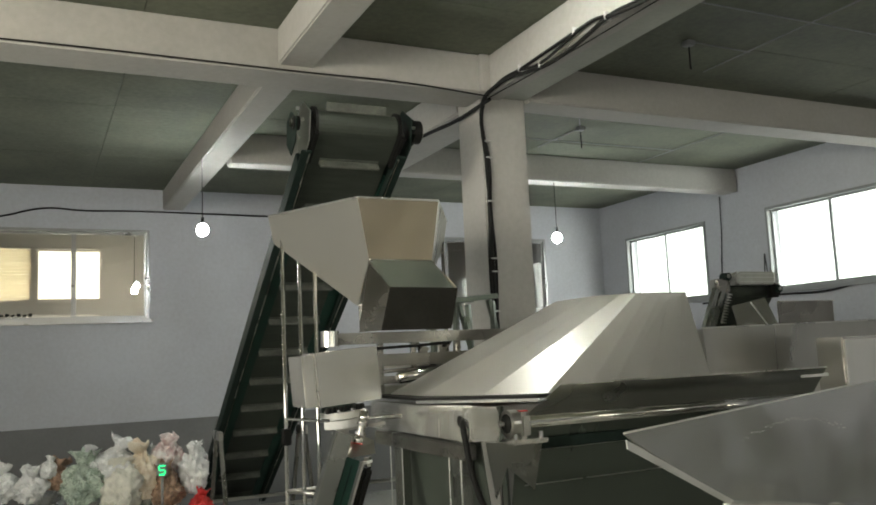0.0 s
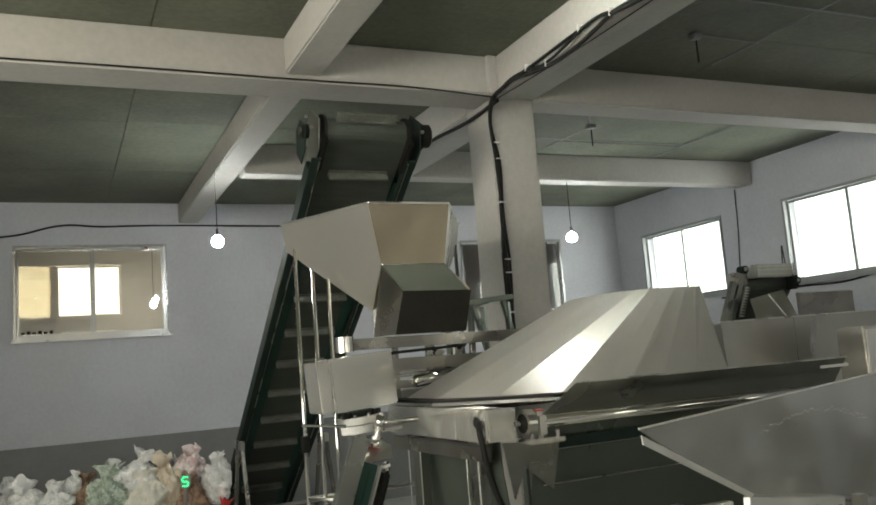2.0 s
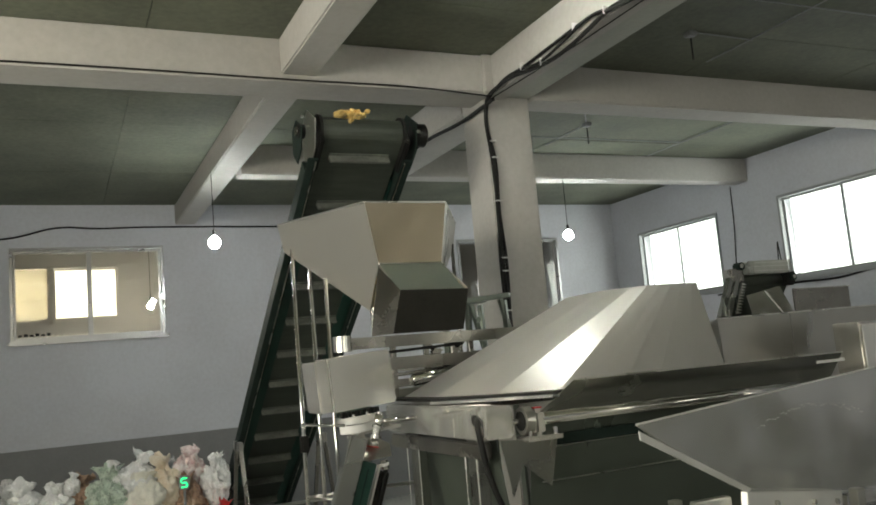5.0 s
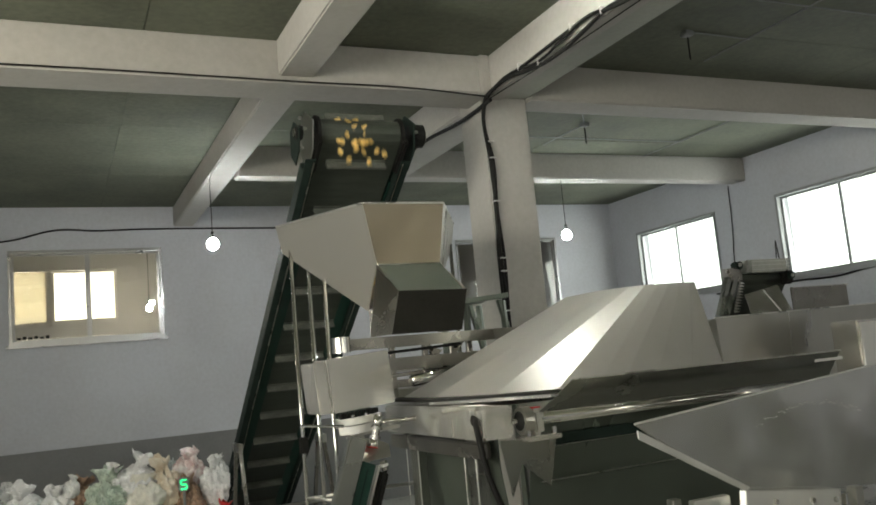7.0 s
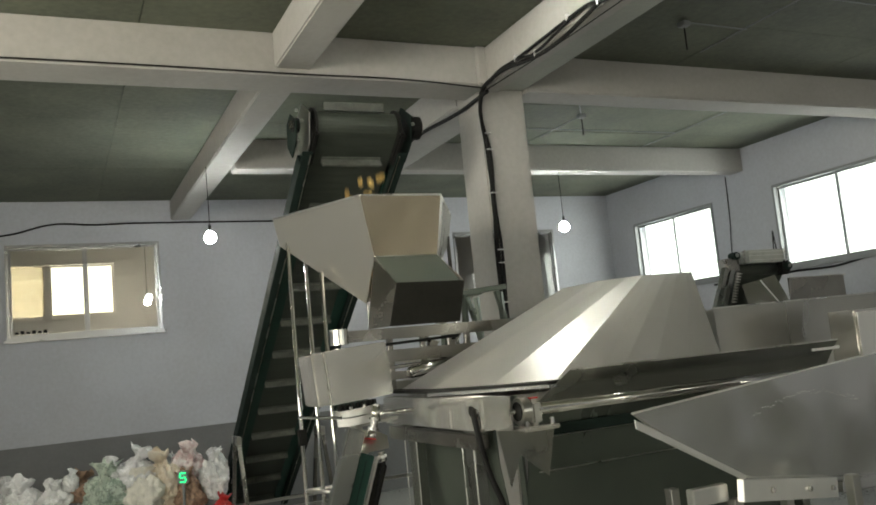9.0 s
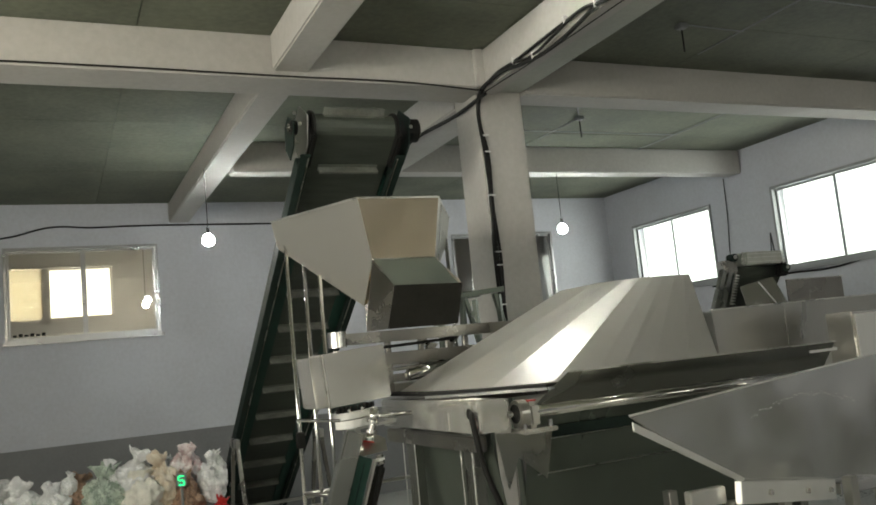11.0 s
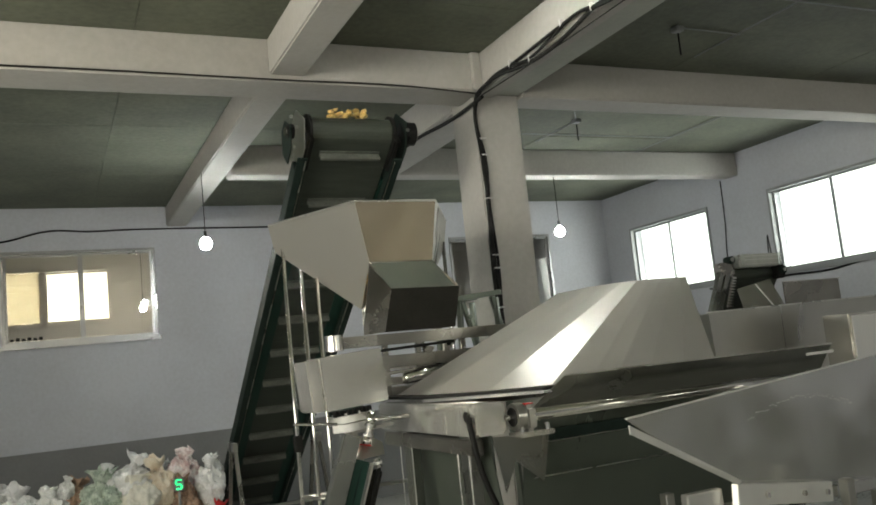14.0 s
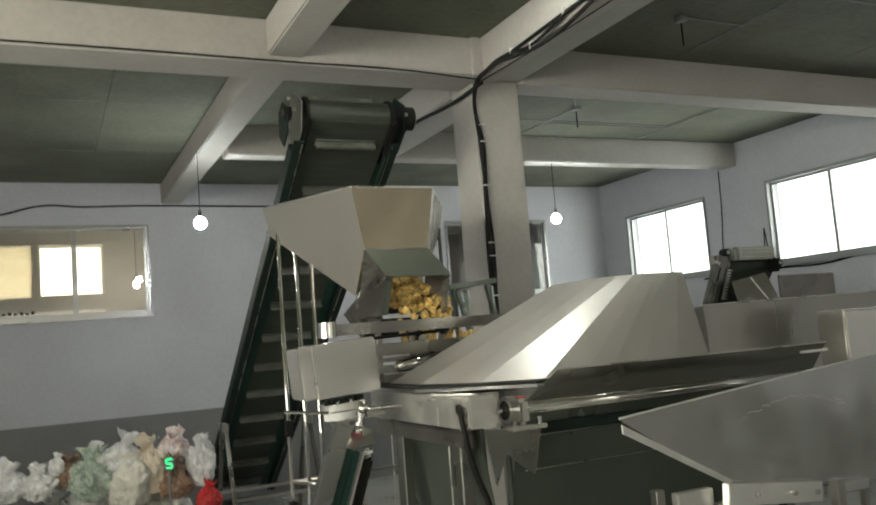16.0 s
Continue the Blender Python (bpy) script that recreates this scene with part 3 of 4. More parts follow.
# ---- hopper below the elevator head ----
def hopper():
    root = tagged(empty("steel_hopper", pose(0, 0, 0)), "brushed stainless feed hopper under the elevator head", "hopper")
    A, Bb = (1.639, 4.50, 2.737), (2.152, 4.50, 2.737)
    C, D = (2.60, 5.30, 2.75), (1.323, 5.30, 2.75)
    C2, D2 = (2.58, 5.33, 2.58), (1.369, 5.35, 2.581)
    a, b = (1.735, 4.60, 2.388), (2.139, 4.60, 2.385)
    c, d = (2.16, 4.833, 2.133), (1.743, 4.833, 2.133)
    # steel tone differs per face to carry the light each one reflects
    part("front_panel", sheet([A, Bb, b, a]), STEEL_WARM, root, "brushed front panel, warm reflection in its colour")
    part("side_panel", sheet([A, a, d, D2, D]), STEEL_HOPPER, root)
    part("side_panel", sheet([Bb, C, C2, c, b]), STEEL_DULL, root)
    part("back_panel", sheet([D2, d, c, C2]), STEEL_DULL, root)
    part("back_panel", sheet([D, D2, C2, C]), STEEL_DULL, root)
    bm = bmesh.new()
    for p, q in ((A, Bb), (Bb, C), (C, D), (D, A)):
        strut(p, q, 0.012, 0.012, bm, 0.002)
    part("rim", bm, STEEL_EDGE, root, "folded bright rim")
    part("seam", strut(a, b, 0.014, 0.010), STEEL_SHINY, root, "bright folded seam")
    # the mouth: a sloping front apron and short cheeks
    e, f = (1.779, 4.40, 2.205), (2.186, 4.40, 2.198)
    part("apron", sheet([a, b, f, e]), SHADED_SHEET, root, "dark apron over the mouth")
    for x in (0.0, 0.405):
        part("cheek", sheet([(1.734 + x, 4.605, 2.392), (1.777 + x, 4.405, 2.208), (1.723 + x, 4.395, 1.985), (1.649 + x, 4.56, 1.985), (1.682 + x, 4.575, 2.14)]), STEEL_BAR, root)
        part("cheek_return", sheet([(1.649 + x, 4.56, 1.985), (1.682 + x, 4.575, 2.14), (1.745 + x, 4.83, 2.135), (1.735 + x, 4.79, 2.00)]), STEEL_BAR, root)
    part("mouth_flange", sheet([(1.768, 4.420, 2.19), (1.818, 4.420, 2.185), (1.782, 4.425, 1.99), (1.728, 4.425, 1.99)]), SHADED_SHEET, root)
    part("chute_floor", sheet([(1.75, 4.78, 2.09), (2.14, 4.78, 2.09), (2.12, 4.50, 2.0), (1.745, 4.50, 2.0)]), STEEL_DULL, root)
    # clamshell gate swinging down about a pivot in its cheeks
    g = Vector((1.955, 4.62, 2.17))
    bm = sheet([(-0.245, -0.235, -0.205), (0.19, -0.235, -0.205), (0.243, -0.235, 0.031), (-0.183, -0.235, 0.038)], 0.005)
    gate = part("gate", bm, DARKPLATE, root, "dark hinged discharge gate", m=Matrix.Translation(g))
    for x, side in ((0.0, -0.007), (0.407, 0.007)):
        pts = [(1.736 + x, 4.585, 2.365), (1.783 + x, 4.39, 2.205), (1.723 + x, 4.388, 1.967), (1.649 + x, 4.55, 1.965), (1.695 + x, 4.57, 2.18)]
        part("gate_cheek", sheet([Vector(p) + Vector((side, 0, 0)) - g for p in pts]), STEEL_BAR, gate)
    return root, gate, g


hopper_ob, gate_ob, GATE_AT = hopper()


def hopper_stand():
    root = tagged(empty("hopper_stand", pose(0, 0, 0)), "polished stainless tube stand carrying the hopper", "stand")
    for x, y, z in ((1.403, 5.28, 2.62), (1.490, 5.20, 2.50), (1.520, 5.30, 2.60), (1.533, 5.02, 2.36), (2.55, 5.28, 2.6)):
        leg = part("leg", rod((x, y, 0), (x, y, z), 0.013, 14), STEEL_SHINY, root, "", True)
        part("foot", rod((x, y, 0), (x, y, 0.025), 0.04), BLACK, leg)
    for z in (0.45, 1.02):
        part("cross_bar", rod((1.403, 5.28, z), (1.533, 5.02, z), 0.012, 10), STEEL_DULL, root, "", True)
        part("cross_bar", rod((1.403, 5.28, z), (2.55, 5.28, z), 0.012, 10), STEEL_DULL, root, "", True)
    for z in (1.30, 0.80):
        part("junction", box(1.38, 5.25, z, 1.43, 5.31, z + 0.10, 0.006), BLACK, root)
    return root


hopper_stand()


# ---- trough machine with faceted hood ----
def trough_machine():
    root = tagged(empty("trough_machine", pose(0, 0, 0)), "long stainless steel trough machine with a faceted hood", "machine")
    x0, x1, yn, yf = 1.64, 3.76, 3.20, 4.36
    # end beam, and side box beams
    part("end_beam", box(x0 - 0.02, yn + 0.06, 1.445, x0 + 0.10, yf, 1.585, 0.008), STEEL_BEAM, root, "polished square end beam")
    part("corner_block", box(x0 - 0.02, yn - 0.005, 1.448, x0 + 0.125, yn + 0.058, 1.584, 0.012), STEEL_BEAM, root)
    part("beam_cap", box(x0 - 0.0235, yn + 0.30, 1.452, x0 - 0.0205, yn + 0.306, 1.53, 0.001), STEEL_EDGE, root)
    part("cable_hole", rod((x0 - 0.024, yn + 0.086, 1.53), (x0 - 0.014, yn + 0.086, 1.53), 0.024, 20), BLACK, root, "dark cable hole")
    part("lower_rail", box(x0 + 0.0, yn + 0.1, 1.36, x0 + 0.06, yf, 1.43, 0.006), STEEL_BAR, root)
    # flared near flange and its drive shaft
    part("flange", sheet([(2.085, yn, 1.662), (x1, yn, 1.662), (x1, yn + 0.12, 1.50), (1.945, yn + 0.12, 1.515)], 0.004), FLANGE, root, "downward facing side flange in shaded steel")
    part("flange_lip", strut((2.085, yn - 0.004, 1.664), (x1, yn - 0.004, 1.664), 0.012, 0.008), STEEL_EDGE, root)
    part("far_flange", sheet([(1.9, yf + 0.25, 1.662), (x1, yf + 0.25, 1.662), (x1, yf + 0.1, 1.50), (1.9, yf + 0.1, 1.50)], 0.004), STEEL_DULL, root)
    shaft = part("drive_shaft", rod((1.80, yn, 1.512), (x1, yn, 1.512), 0.026, 20), STEEL_SHINY, root, "polished round drive shaft", True)
    part("collar", rod((1.797, yn, 1.512), (1.84, yn, 1.512), 0.058, 28), STEEL_DULL, shaft, "steel bearing ring")
    part("bore", rod((1.793, yn, 1.512), (1.798, yn, 1.512), 0.041, 24), BLACK, shaft, "dark bearing bore")
    part("stub", rod((1.755, yn, 1.512), (1.794, yn, 1.512), 0.012, 16), STEEL_SHINY, shaft, "bright shaft end")
    blk = part("bearing_block", box(1.835, yn - 0.045, 1.44, 1.90, yn + 0.05, 1.56, 0.02), STEEL_DULL, root, "rounded pillow block bearing")
    part("bearing_foot", box(1.80, yn - 0.055, 1.425, 1.97, yn + 0.06, 1.446, 0.004), STEEL, blk)
    for x in (1.82, 1.945):
        part("bolt", rod((x, yn - 0.03, 1.446), (x, yn - 0.03, 1.475), 0.011, 6), STEEL_SHINY, root)
    part("red_mark", box(1.845, yn - 0.035, 1.560, 1.885, yn - 0.01, 1.566, 0.001), RED, blk, "red paint mark")
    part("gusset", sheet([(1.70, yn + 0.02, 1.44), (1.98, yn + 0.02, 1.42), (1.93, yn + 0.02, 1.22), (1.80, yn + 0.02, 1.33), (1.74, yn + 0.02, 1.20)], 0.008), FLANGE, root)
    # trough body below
    part("trough_side", sheet([(1.93, yn + 0.13, 1.50), (x1, yn + 0.13, 1.50), (x1, yn + 0.36, 0.70), (1.95, yn + 0.36, 0.70)], 0.004), SHADED_SHEET, root)
    part("rail", strut((1.95, yn + 0.15, 1.40), (x1, yn + 0.15, 1.40), 0.03, 0.05), RAIL, root)
    part("rail", strut((1.95, yn + 0.19, 1.385), (x1, yn + 0.155, 1.385), 0.014, 0.008), STEEL_EDGE, root)
    part("rail", strut((1.95, yn + 0.22, 1.24), (x1, yn + 0.22, 1.24), 0.02, 0.035), STEEL_DULL, root)
    # two added strips draw the line highlights on the dim rails
    part("edge_highlight", strut((1.98, yn + 0.143, 1.370), (x1, yn + 0.143, 1.392), 0.006, 0.006), STEEL_EDGE, root, "thin bright strip for a highlight along the rail")
    part("edge_highlight", strut((1.98, yn + 0.186, 1.214), (x1, yn + 0.186, 1.226), 0.006, 0.006), STEEL_EDGE, root, "thin bright strip for a highlight along the rail")
    part("trough_bottom", sheet([(1.95, yn + 0.36, 0.70), (x1, yn + 0.36, 0.70), (x1, yf - 0.1, 0.68), (1.95, yf - 0.1, 0.68)], 0.004), STEEL_DULL, root)
    part("end_sheet", sheet([(1.72, yn + 0.10, 1.44), (1.72, yf, 1.44), (1.86, yf - 0.1, 0.75), (1.86, yn + 0.2, 0.75)], 0.004), SHADED_SHEET, root, "sloping sheet under the end beam")
    for y0, y1 in ((3.372, 3.486), (4.023, 4.176)):
        for y in (y0, y1):
            part("leg_trim", strut((1.655, y, 0.2), (1.655, y, 1.36), 0.006, 0.006), STEEL_EDGE, root, "bright folded leg edge")
    for x, y in ((1.69, 3.43), (1.69, 4.10), (3.65, yn + 0.3), (3.65, yf)):
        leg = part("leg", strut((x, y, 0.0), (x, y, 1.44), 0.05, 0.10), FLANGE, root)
        part("foot", rod((x, y, 0), (x, y, 0.03), 0.05), BLACK, leg)
    # deck under the hood, with a dark gasket line
    deck = bmesh.new()
    sheet([(1.60, yf, 1.600), (1.60, 3.70, 1.600), (1.78, 3.48, 1.600), (1.99, 3.24, 1.600), (2.06, yn + 0.055, 1.600), (x1, yn + 0.055, 1.600), (x1, yf + 0.2, 1.600)], 0.014, deck)
    part("deck", deck, STEEL_SHINY, root, "bright folded deck edge")
    part("gasket", sheet([(1.615, yf - 0.01, 1.613), (1.615, 3.71, 1.613), (1.79, 3.49, 1.613), (1.995, 3.25, 1.613), (2.06, yn + 0.07, 1.613), (x1 - 0.01, yn + 0.07, 1.613), (x1 - 0.01, yf + 0.19, 1.613)], 0.011), BLACK, root, "black rubber gasket")
    # hood: an oblique faceted frustum
    # going round from the far left: straight side, a fan of bends at the corner, straight front, upright right side
    base = [(1.71, 4.30), (1.712, 3.90), (1.790, 3.70), (1.879, 3.56), (2.108, 3.36), (2.285, 3.30), (2.41, 3.272), (2.59, 3.25), (2.80, 3.247), (3.02, 3.258), (3.10, 3.36), (3.12, 4.30)]
    top = [(2.65, 4.05), (2.640, 3.713), (2.672, 3.625), (2.725, 3.548), (2.784, 3.500), (2.850, 3.478), (2.915, 3.468), (2.985, 3.466), (3.05, 3.470), (3.095, 3.482), (3.13, 3.54), (3.13, 4.05)]
    n = len(base)
    bm = bmesh.new()
    vb = [bm.verts.new((x, y, 1.617)) for x, y in base]
    vt = [bm.verts.new((x, y, 2.09)) for x, y in top]
    for i in range(n):
        bm.faces.new((vb[i], vb[(i + 1) % n], vt[(i + 1) % n], vt[i]))
    bmesh.ops.solidify(bm, geom=bm.faces[:], thickness=0.004)
    part("hood", bm, STEEL_HOOD, root, "faceted sheet steel hood with a narrow open top")
    part("end_tab", box(3.60, yn + 0.02, 1.615, 3.80, yn + 0.10, 1.632, 0.003), WHITE, root, "white end tab")
    # rear frame of flat bars beside the hopper mouth
    part("upper_bar", box(1.43, 4.335, 1.893, 2.75, 4.36, 1.955, 0.003), STEEL_BAR, root, "flat stainless guard bar")
    part("lower_bar", box(1.55, 4.335, 1.768, 2.75, 4.36, 1.835, 0.003), STEEL_BAR, root, "flat stainless guard bar")
    part("third_bar", box(1.50, 4.335, 1.672, 2.30, 4.36, 1.715, 0.003), STEEL_BAR, root)
    part("bar_end", rod((1.395, 4.34, 1.885), (1.395, 4.34, 1.968), 0.050, 28), STEEL_SHINY, root, "polished round bar end")
    for x in (1.70, 1.90, 2.18, 2.42):
        part("post", strut((x, 4.39, 1.60), (x, 4.39, 1.91), 0.03, 0.03), STEEL_BAR, root)
    part("diagonal", strut((1.92, 4.40, 1.66), (2.14, 4.40, 1.90), 0.025, 0.025), STEEL_BAR, root)
    part("diagonal", strut((2.14, 4.41, 1.66), (1.92, 4.41, 1.90), 0.025, 0.025), STEEL_BAR, root)
    part("vibrator", rod((1.78, 4.33, 1.70), (2.05, 4.33, 1.735), 0.032, 20), STEEL_SHINY, root, "bright cylinder of the vibrating drive", True)
    part("under_rail", strut((1.66, 4.37, 1.866), (2.12, 4.37, 1.884), 0.02, 0.016), BLACK, root, "dark rail under the guard bar")
    part("under_rail", strut((1.66, 4.375, 1.738), (2.05, 4.375, 1.752), 0.02, 0.020), STEEL_BAR, root)
    part("sensor", box(2.06, 4.37, 1.862, 2.11, 4.42, 1.915, 0.008), BLACK, root, "small black sensor")
    part("upright", strut((2.06, 4.375, 1.70), (2.06, 4.375, 1.88), 0.022, 0.022), STEEL_BAR, root)
    part("bell_crank", sheet([(1.88, 4.372, 1.80), (1.95, 4.372, 1.87), (2.00, 4.372, 1.86), (1.93, 4.372, 1.79)], 0.012), STEEL_BAR, root)
    for p, q in (((1.92, 4.37, 1.855), (1.95, 4.37, 1.80)), ((1.95, 4.37, 1.80), (2.00, 4.37, 1.765)), ((2.00, 4.37, 1.765), (2.06, 4.37, 1.755))):
        part("lead", rod(p, q, 0.005, 8), BLACK, root, "thin black lead")
    part("receiving_tray", box(1.70, 4.40, 1.755, 2.45, 4.85, 1.780, 0.003), STEEL_DULL, root)
    part("tray", box(1.55, 4.42, 1.615, 2.7, 5.0, 1.66, 0.004), STEEL_DULL, root)
    return root


trough_machine()


def drive_box():
    root = tagged(empty("drive_box", pose(1.355, 3.90, 1.605, 0, -4.5, 0)), "square stainless drive box on a round motor mount", "machine box")
    part("housing", box(-0.163, 0, 0.0, 0.156, 0.24, 0.258, 0.006), STEEL, root, "brushed steel housing")
    part("side_cover", box(-0.228, 0.004, 0.006, -0.165, 0.236, 0.252, 0.006), STEEL, root)
    part("seam", box(-0.168, -0.004, 0.004, -0.161, 0.002, 0.256, 0.002), STEEL_EDGE, root, "bright folded seam")
    part("screw", rod((0.055, -0.004, 0.130), (0.055, 0.0, 0.130), 0.005, 8), STEEL_SHINY, root)
    part("motor_neck", rod((-0.05, 0.06, -0.03), (-0.05, 0.06, 0.0), 0.085, 24), RAIL, root, "", True)
    part("motor_mount", rod((-0.05, 0.04, -0.064), (-0.05, 0.04, -0.032), 0.098, 36), STEEL_EDGE, root, "bright round motor flange")
    part("motor_mount", rod((-0.05, 0.04, -0.108), (-0.05, 0.04, -0.070), 0.085, 36), WHITE, root, "white round motor mount")
    part("mount_plate", box(-0.06, 0.00, -0.125, 0.16, 0.22, -0.110, 0.003), STEEL_DULL, root)
    for i in range(9):
        part("fin", box(-0.14 + i * 0.022, -0.036, -0.031, -0.129 + i * 0.022, 0.0, -0.004, 0.001), BLACK, root, "black cooling fin")
    for i in range(4):
        a = math.radians(200 + 45 * i)
        p = (-0.05 + 0.088 * math.cos(a), 0.04 + 0.088 * math.sin(a))
        part("bolt", rod((p[0], p[1], -0.032), (p[0], p[1], -0.018), 0.009, 6), STEEL_SHINY, root)
    post = part("post", strut((0.1, 0.2, -1.60), (0.0, 0.2, -0.11), 0.05, 0.05), STEEL_DULL, root)
    return root


drive_box()


def air_valve():
    root = tagged(empty("air_valve", pose(1.348, 3.72, 1.565)), "chrome pipe valve with a bracket over a green belt", "valve")
    part("pipe", rod((0.01, 0, -0.022), (0.19, 0.02, -0.026), 0.010, 14), STEEL_SHINY, root, "", True)
    part("long_rod", rod((-0.37, 0.0, 0.002), (-0.17, 0.0, -0.022), 0.007, 10), STEEL_SHINY, root)
    body = part("valve_body", rod((0.002, 0, 0.012), (-0.012, 0, -0.048), 0.021, 18), STEEL_SHINY, root, "", True)
    for p, q, r in (((0.004, 0, 0.022), (0.001, 0, 0.010), 0.014), ((-0.010, 0, -0.040), (-0.014, 0, -0.052), 0.027), ((-0.014, 0, -0.052), (-0.022, 0, -0.082), 0.017),
                    ((-0.022, 0, -0.082), (-0.026, 0, -0.096), 0.026)):
        part("collar", rod(p, q, r, 18), STEEL_SHINY, body)
    part("hose_nozzle", rod((-0.030, 0, -0.096), (-0.042, 0, -0.130), 0.018, 18, r2=0.028), STEEL_SHINY, root, "", True)
    part("red_ring", rod((-0.042, 0, -0.130), (-0.043, 0, -0.134), 0.029, 18), RED, root, "thin red ring")
    part("bracket", sheet([(-0.155, 0.02, -0.075), (-0.105, 0.0, -0.196), (0.046, 0.0, -0.184), (0.051, 0.03, -0.129), (0.0, 0.04, -0.10)], 0.005), STEEL_DULL, root, "bent steel bracket")
    fit = part("fitting", rod((-0.006, -0.03, -0.195), (0.002, -0.03, -0.235), 0.016, 14), STEEL_SHINY, root)
    part("nut", rod((-0.004, -0.03, -0.208), (-0.002, -0.03, -0.220), 0.022, 6), WHITE, fit)
    part("hose", rod((0.004, -0.03, -0.235), (-0.09, -0.04, -0.50), 0.009, 10), BLACK, root)
    return root


air_valve()


def discharge_conveyor():
    root = tagged(empty("discharge_conveyor", pose(1.24, 3.68, 1.385, -6, 22, 0)), "small green belt conveyor in a steel frame", "conveyor")
    part("belt", box(0.0, 0.0, -1.30, 0.072, 0.02, 0.0, 0.004), GREEN, root, "dark green belt")
    part("side_plate", box(-0.085, -0.02, -1.30, -0.004, 0.03, 0.09, 0.004), FLANGE, root)
    part("side_plate", box(0.076, -0.02, -1.30, 0.086, 0.05, 0.0, 0.003), STEEL_DULL, root)
    part("belt_seam", box(0.034, -0.004, -1.28, 0.038, -0.0005, -0.03, 0.001), RAIL, root)
    part("tail_shield", box(0.09, 0.02, -1.30, 0.15, 0.05, -0.02, 0.004), DARKPLATE, root)
    return root


discharge_conveyor()


def back_stand():
    root = tagged(empty("step_stand", pose(2.62, 5.05, 0)), "stainless welded step stand behind the hopper", "stand")
    for sx, top in ((-0.16, 0.02), (0.10, 0.06)):
        for sy in (-0.1, 0.25):
            part("leg", strut((sx * 1.5, sy - 0.05, 0), (sx + top * 0.3, sy, 2.16), 0.035, 0.035), SHADED_SHEET, root)
    part("top_rail", strut((-0.19, -0.1, 2.165), (0.16, -0.1, 2.195), 0.04, 0.035), SHADED_SHEET, root)
    part("top_rail", strut((-0.19, 0.25, 2.165), (0.16, 0.25, 2.195), 0.04, 0.035), SHADED_SHEET, root)
    part("brace", strut((0.09, -0.1, 2.17), (0.24, -0.1, 1.55), 0.035, 0.03), SHADED_SHEET, root)
    part("brace", strut((-0.13, -0.1, 2.14), (-0.02, -0.1, 1.70), 0.03, 0.03), SHADED_SHEET, root)
    part("rung", strut((-0.2, -0.1, 1.82), (0.2, -0.1, 1.84), 0.03, 0.03), SHADED_SHEET, root)
    part("bolt", rod((-0.10, -0.135, 2.04), (-0.10, -0.12, 2.04), 0.02, 10), SHADED_SHEET, root)
    return root


back_stand()


# ---- tank and small feeder behind the trough ----
def tank():
    root = tagged(empty("steel_tank", pose(0, 0, 0)), "long open stainless tank with a folded rim", "tank")
    x0, x1, y0, y1 = 4.80, 7.4, 5.20, 6.3
    part("front_panel", sheet([(x0 - 0.01, y0, 1.935), (x1, y0, 1.962), (x1, y0 + 0.06, 1.2), (x0 + 0.09, y0 + 0.06, 1.2)], 0.005), STEEL_DULL, root)
    part("back_panel", sheet([(x0, y1, 1.935), (x1, y1, 1.962), (x1, y1 - 0.06, 1.2), (x0 + 0.09, y1 - 0.06, 1.2)], 0.005), STEEL_DULL, root)
    part("end_panel", sheet([(x0 - 0.01, y0, 1.93), (x0 - 0.01, y1, 1.93), (x0 + 0.09, y1 - 0.06, 1.2), (x0 + 0.09, y0 + 0.06, 1.2)], 0.005), STEEL_DULL, root)
    part("end_panel", sheet([(x1, y0, 1.955), (x1, y1, 1.955), (x1, y1 - 0.06, 1.2), (x1, y0 + 0.06, 1.2)], 0.005), STEEL_DULL, root)
    part("floor_panel", sheet([(x0 + 0.09, y0 + 0.06, 1.2), (x1, y0 + 0.06, 1.2), (x1, y1 - 0.06, 1.2), (x0 + 0.09, y1 - 0.06, 1.2)], 0.005), STEEL_DULL, root)
    part("rim", strut((x0 - 0.03, y0 - 0.008, 1.938), (x1, y0 - 0.008, 1.966), 0.03, 0.012), STEEL_EDGE, root, "bright folded rim")
    part("weld_seam", strut((5.57, y0 - 0.004, 1.94), (5.60, y0 + 0.03, 1.5), 0.008, 0.006), STEEL_SHINY, root, "thin weld seam")
    for x in (4.95, 7.2):
        for y in (y0 + 0.1, y1 - 0.1):
            leg = part("leg", strut((x, y, 0), (x, y, 1.2), 0.06, 0.06), STEEL_DULL, root)
            part("foot", rod((x, y, 0), (x, y, 0.03), 0.06), BLACK, leg)
    return root


tank()


def splash_panel():
    root = tagged(empty("splash_panel", pose(6.10, 5.62, 1.90)), "grey steel splash panel standing in the tank", "panel")
    part("plate", box(0.0, 0, -0.72, 0.72, 0.012, 0.27, 0.004), STEEL_BAR, root)
    part("fold", box(0.0, -0.02, 0.262, 0.72, 0.0, 0.272, 0.002), STEEL, root)
    return root


splash_panel()


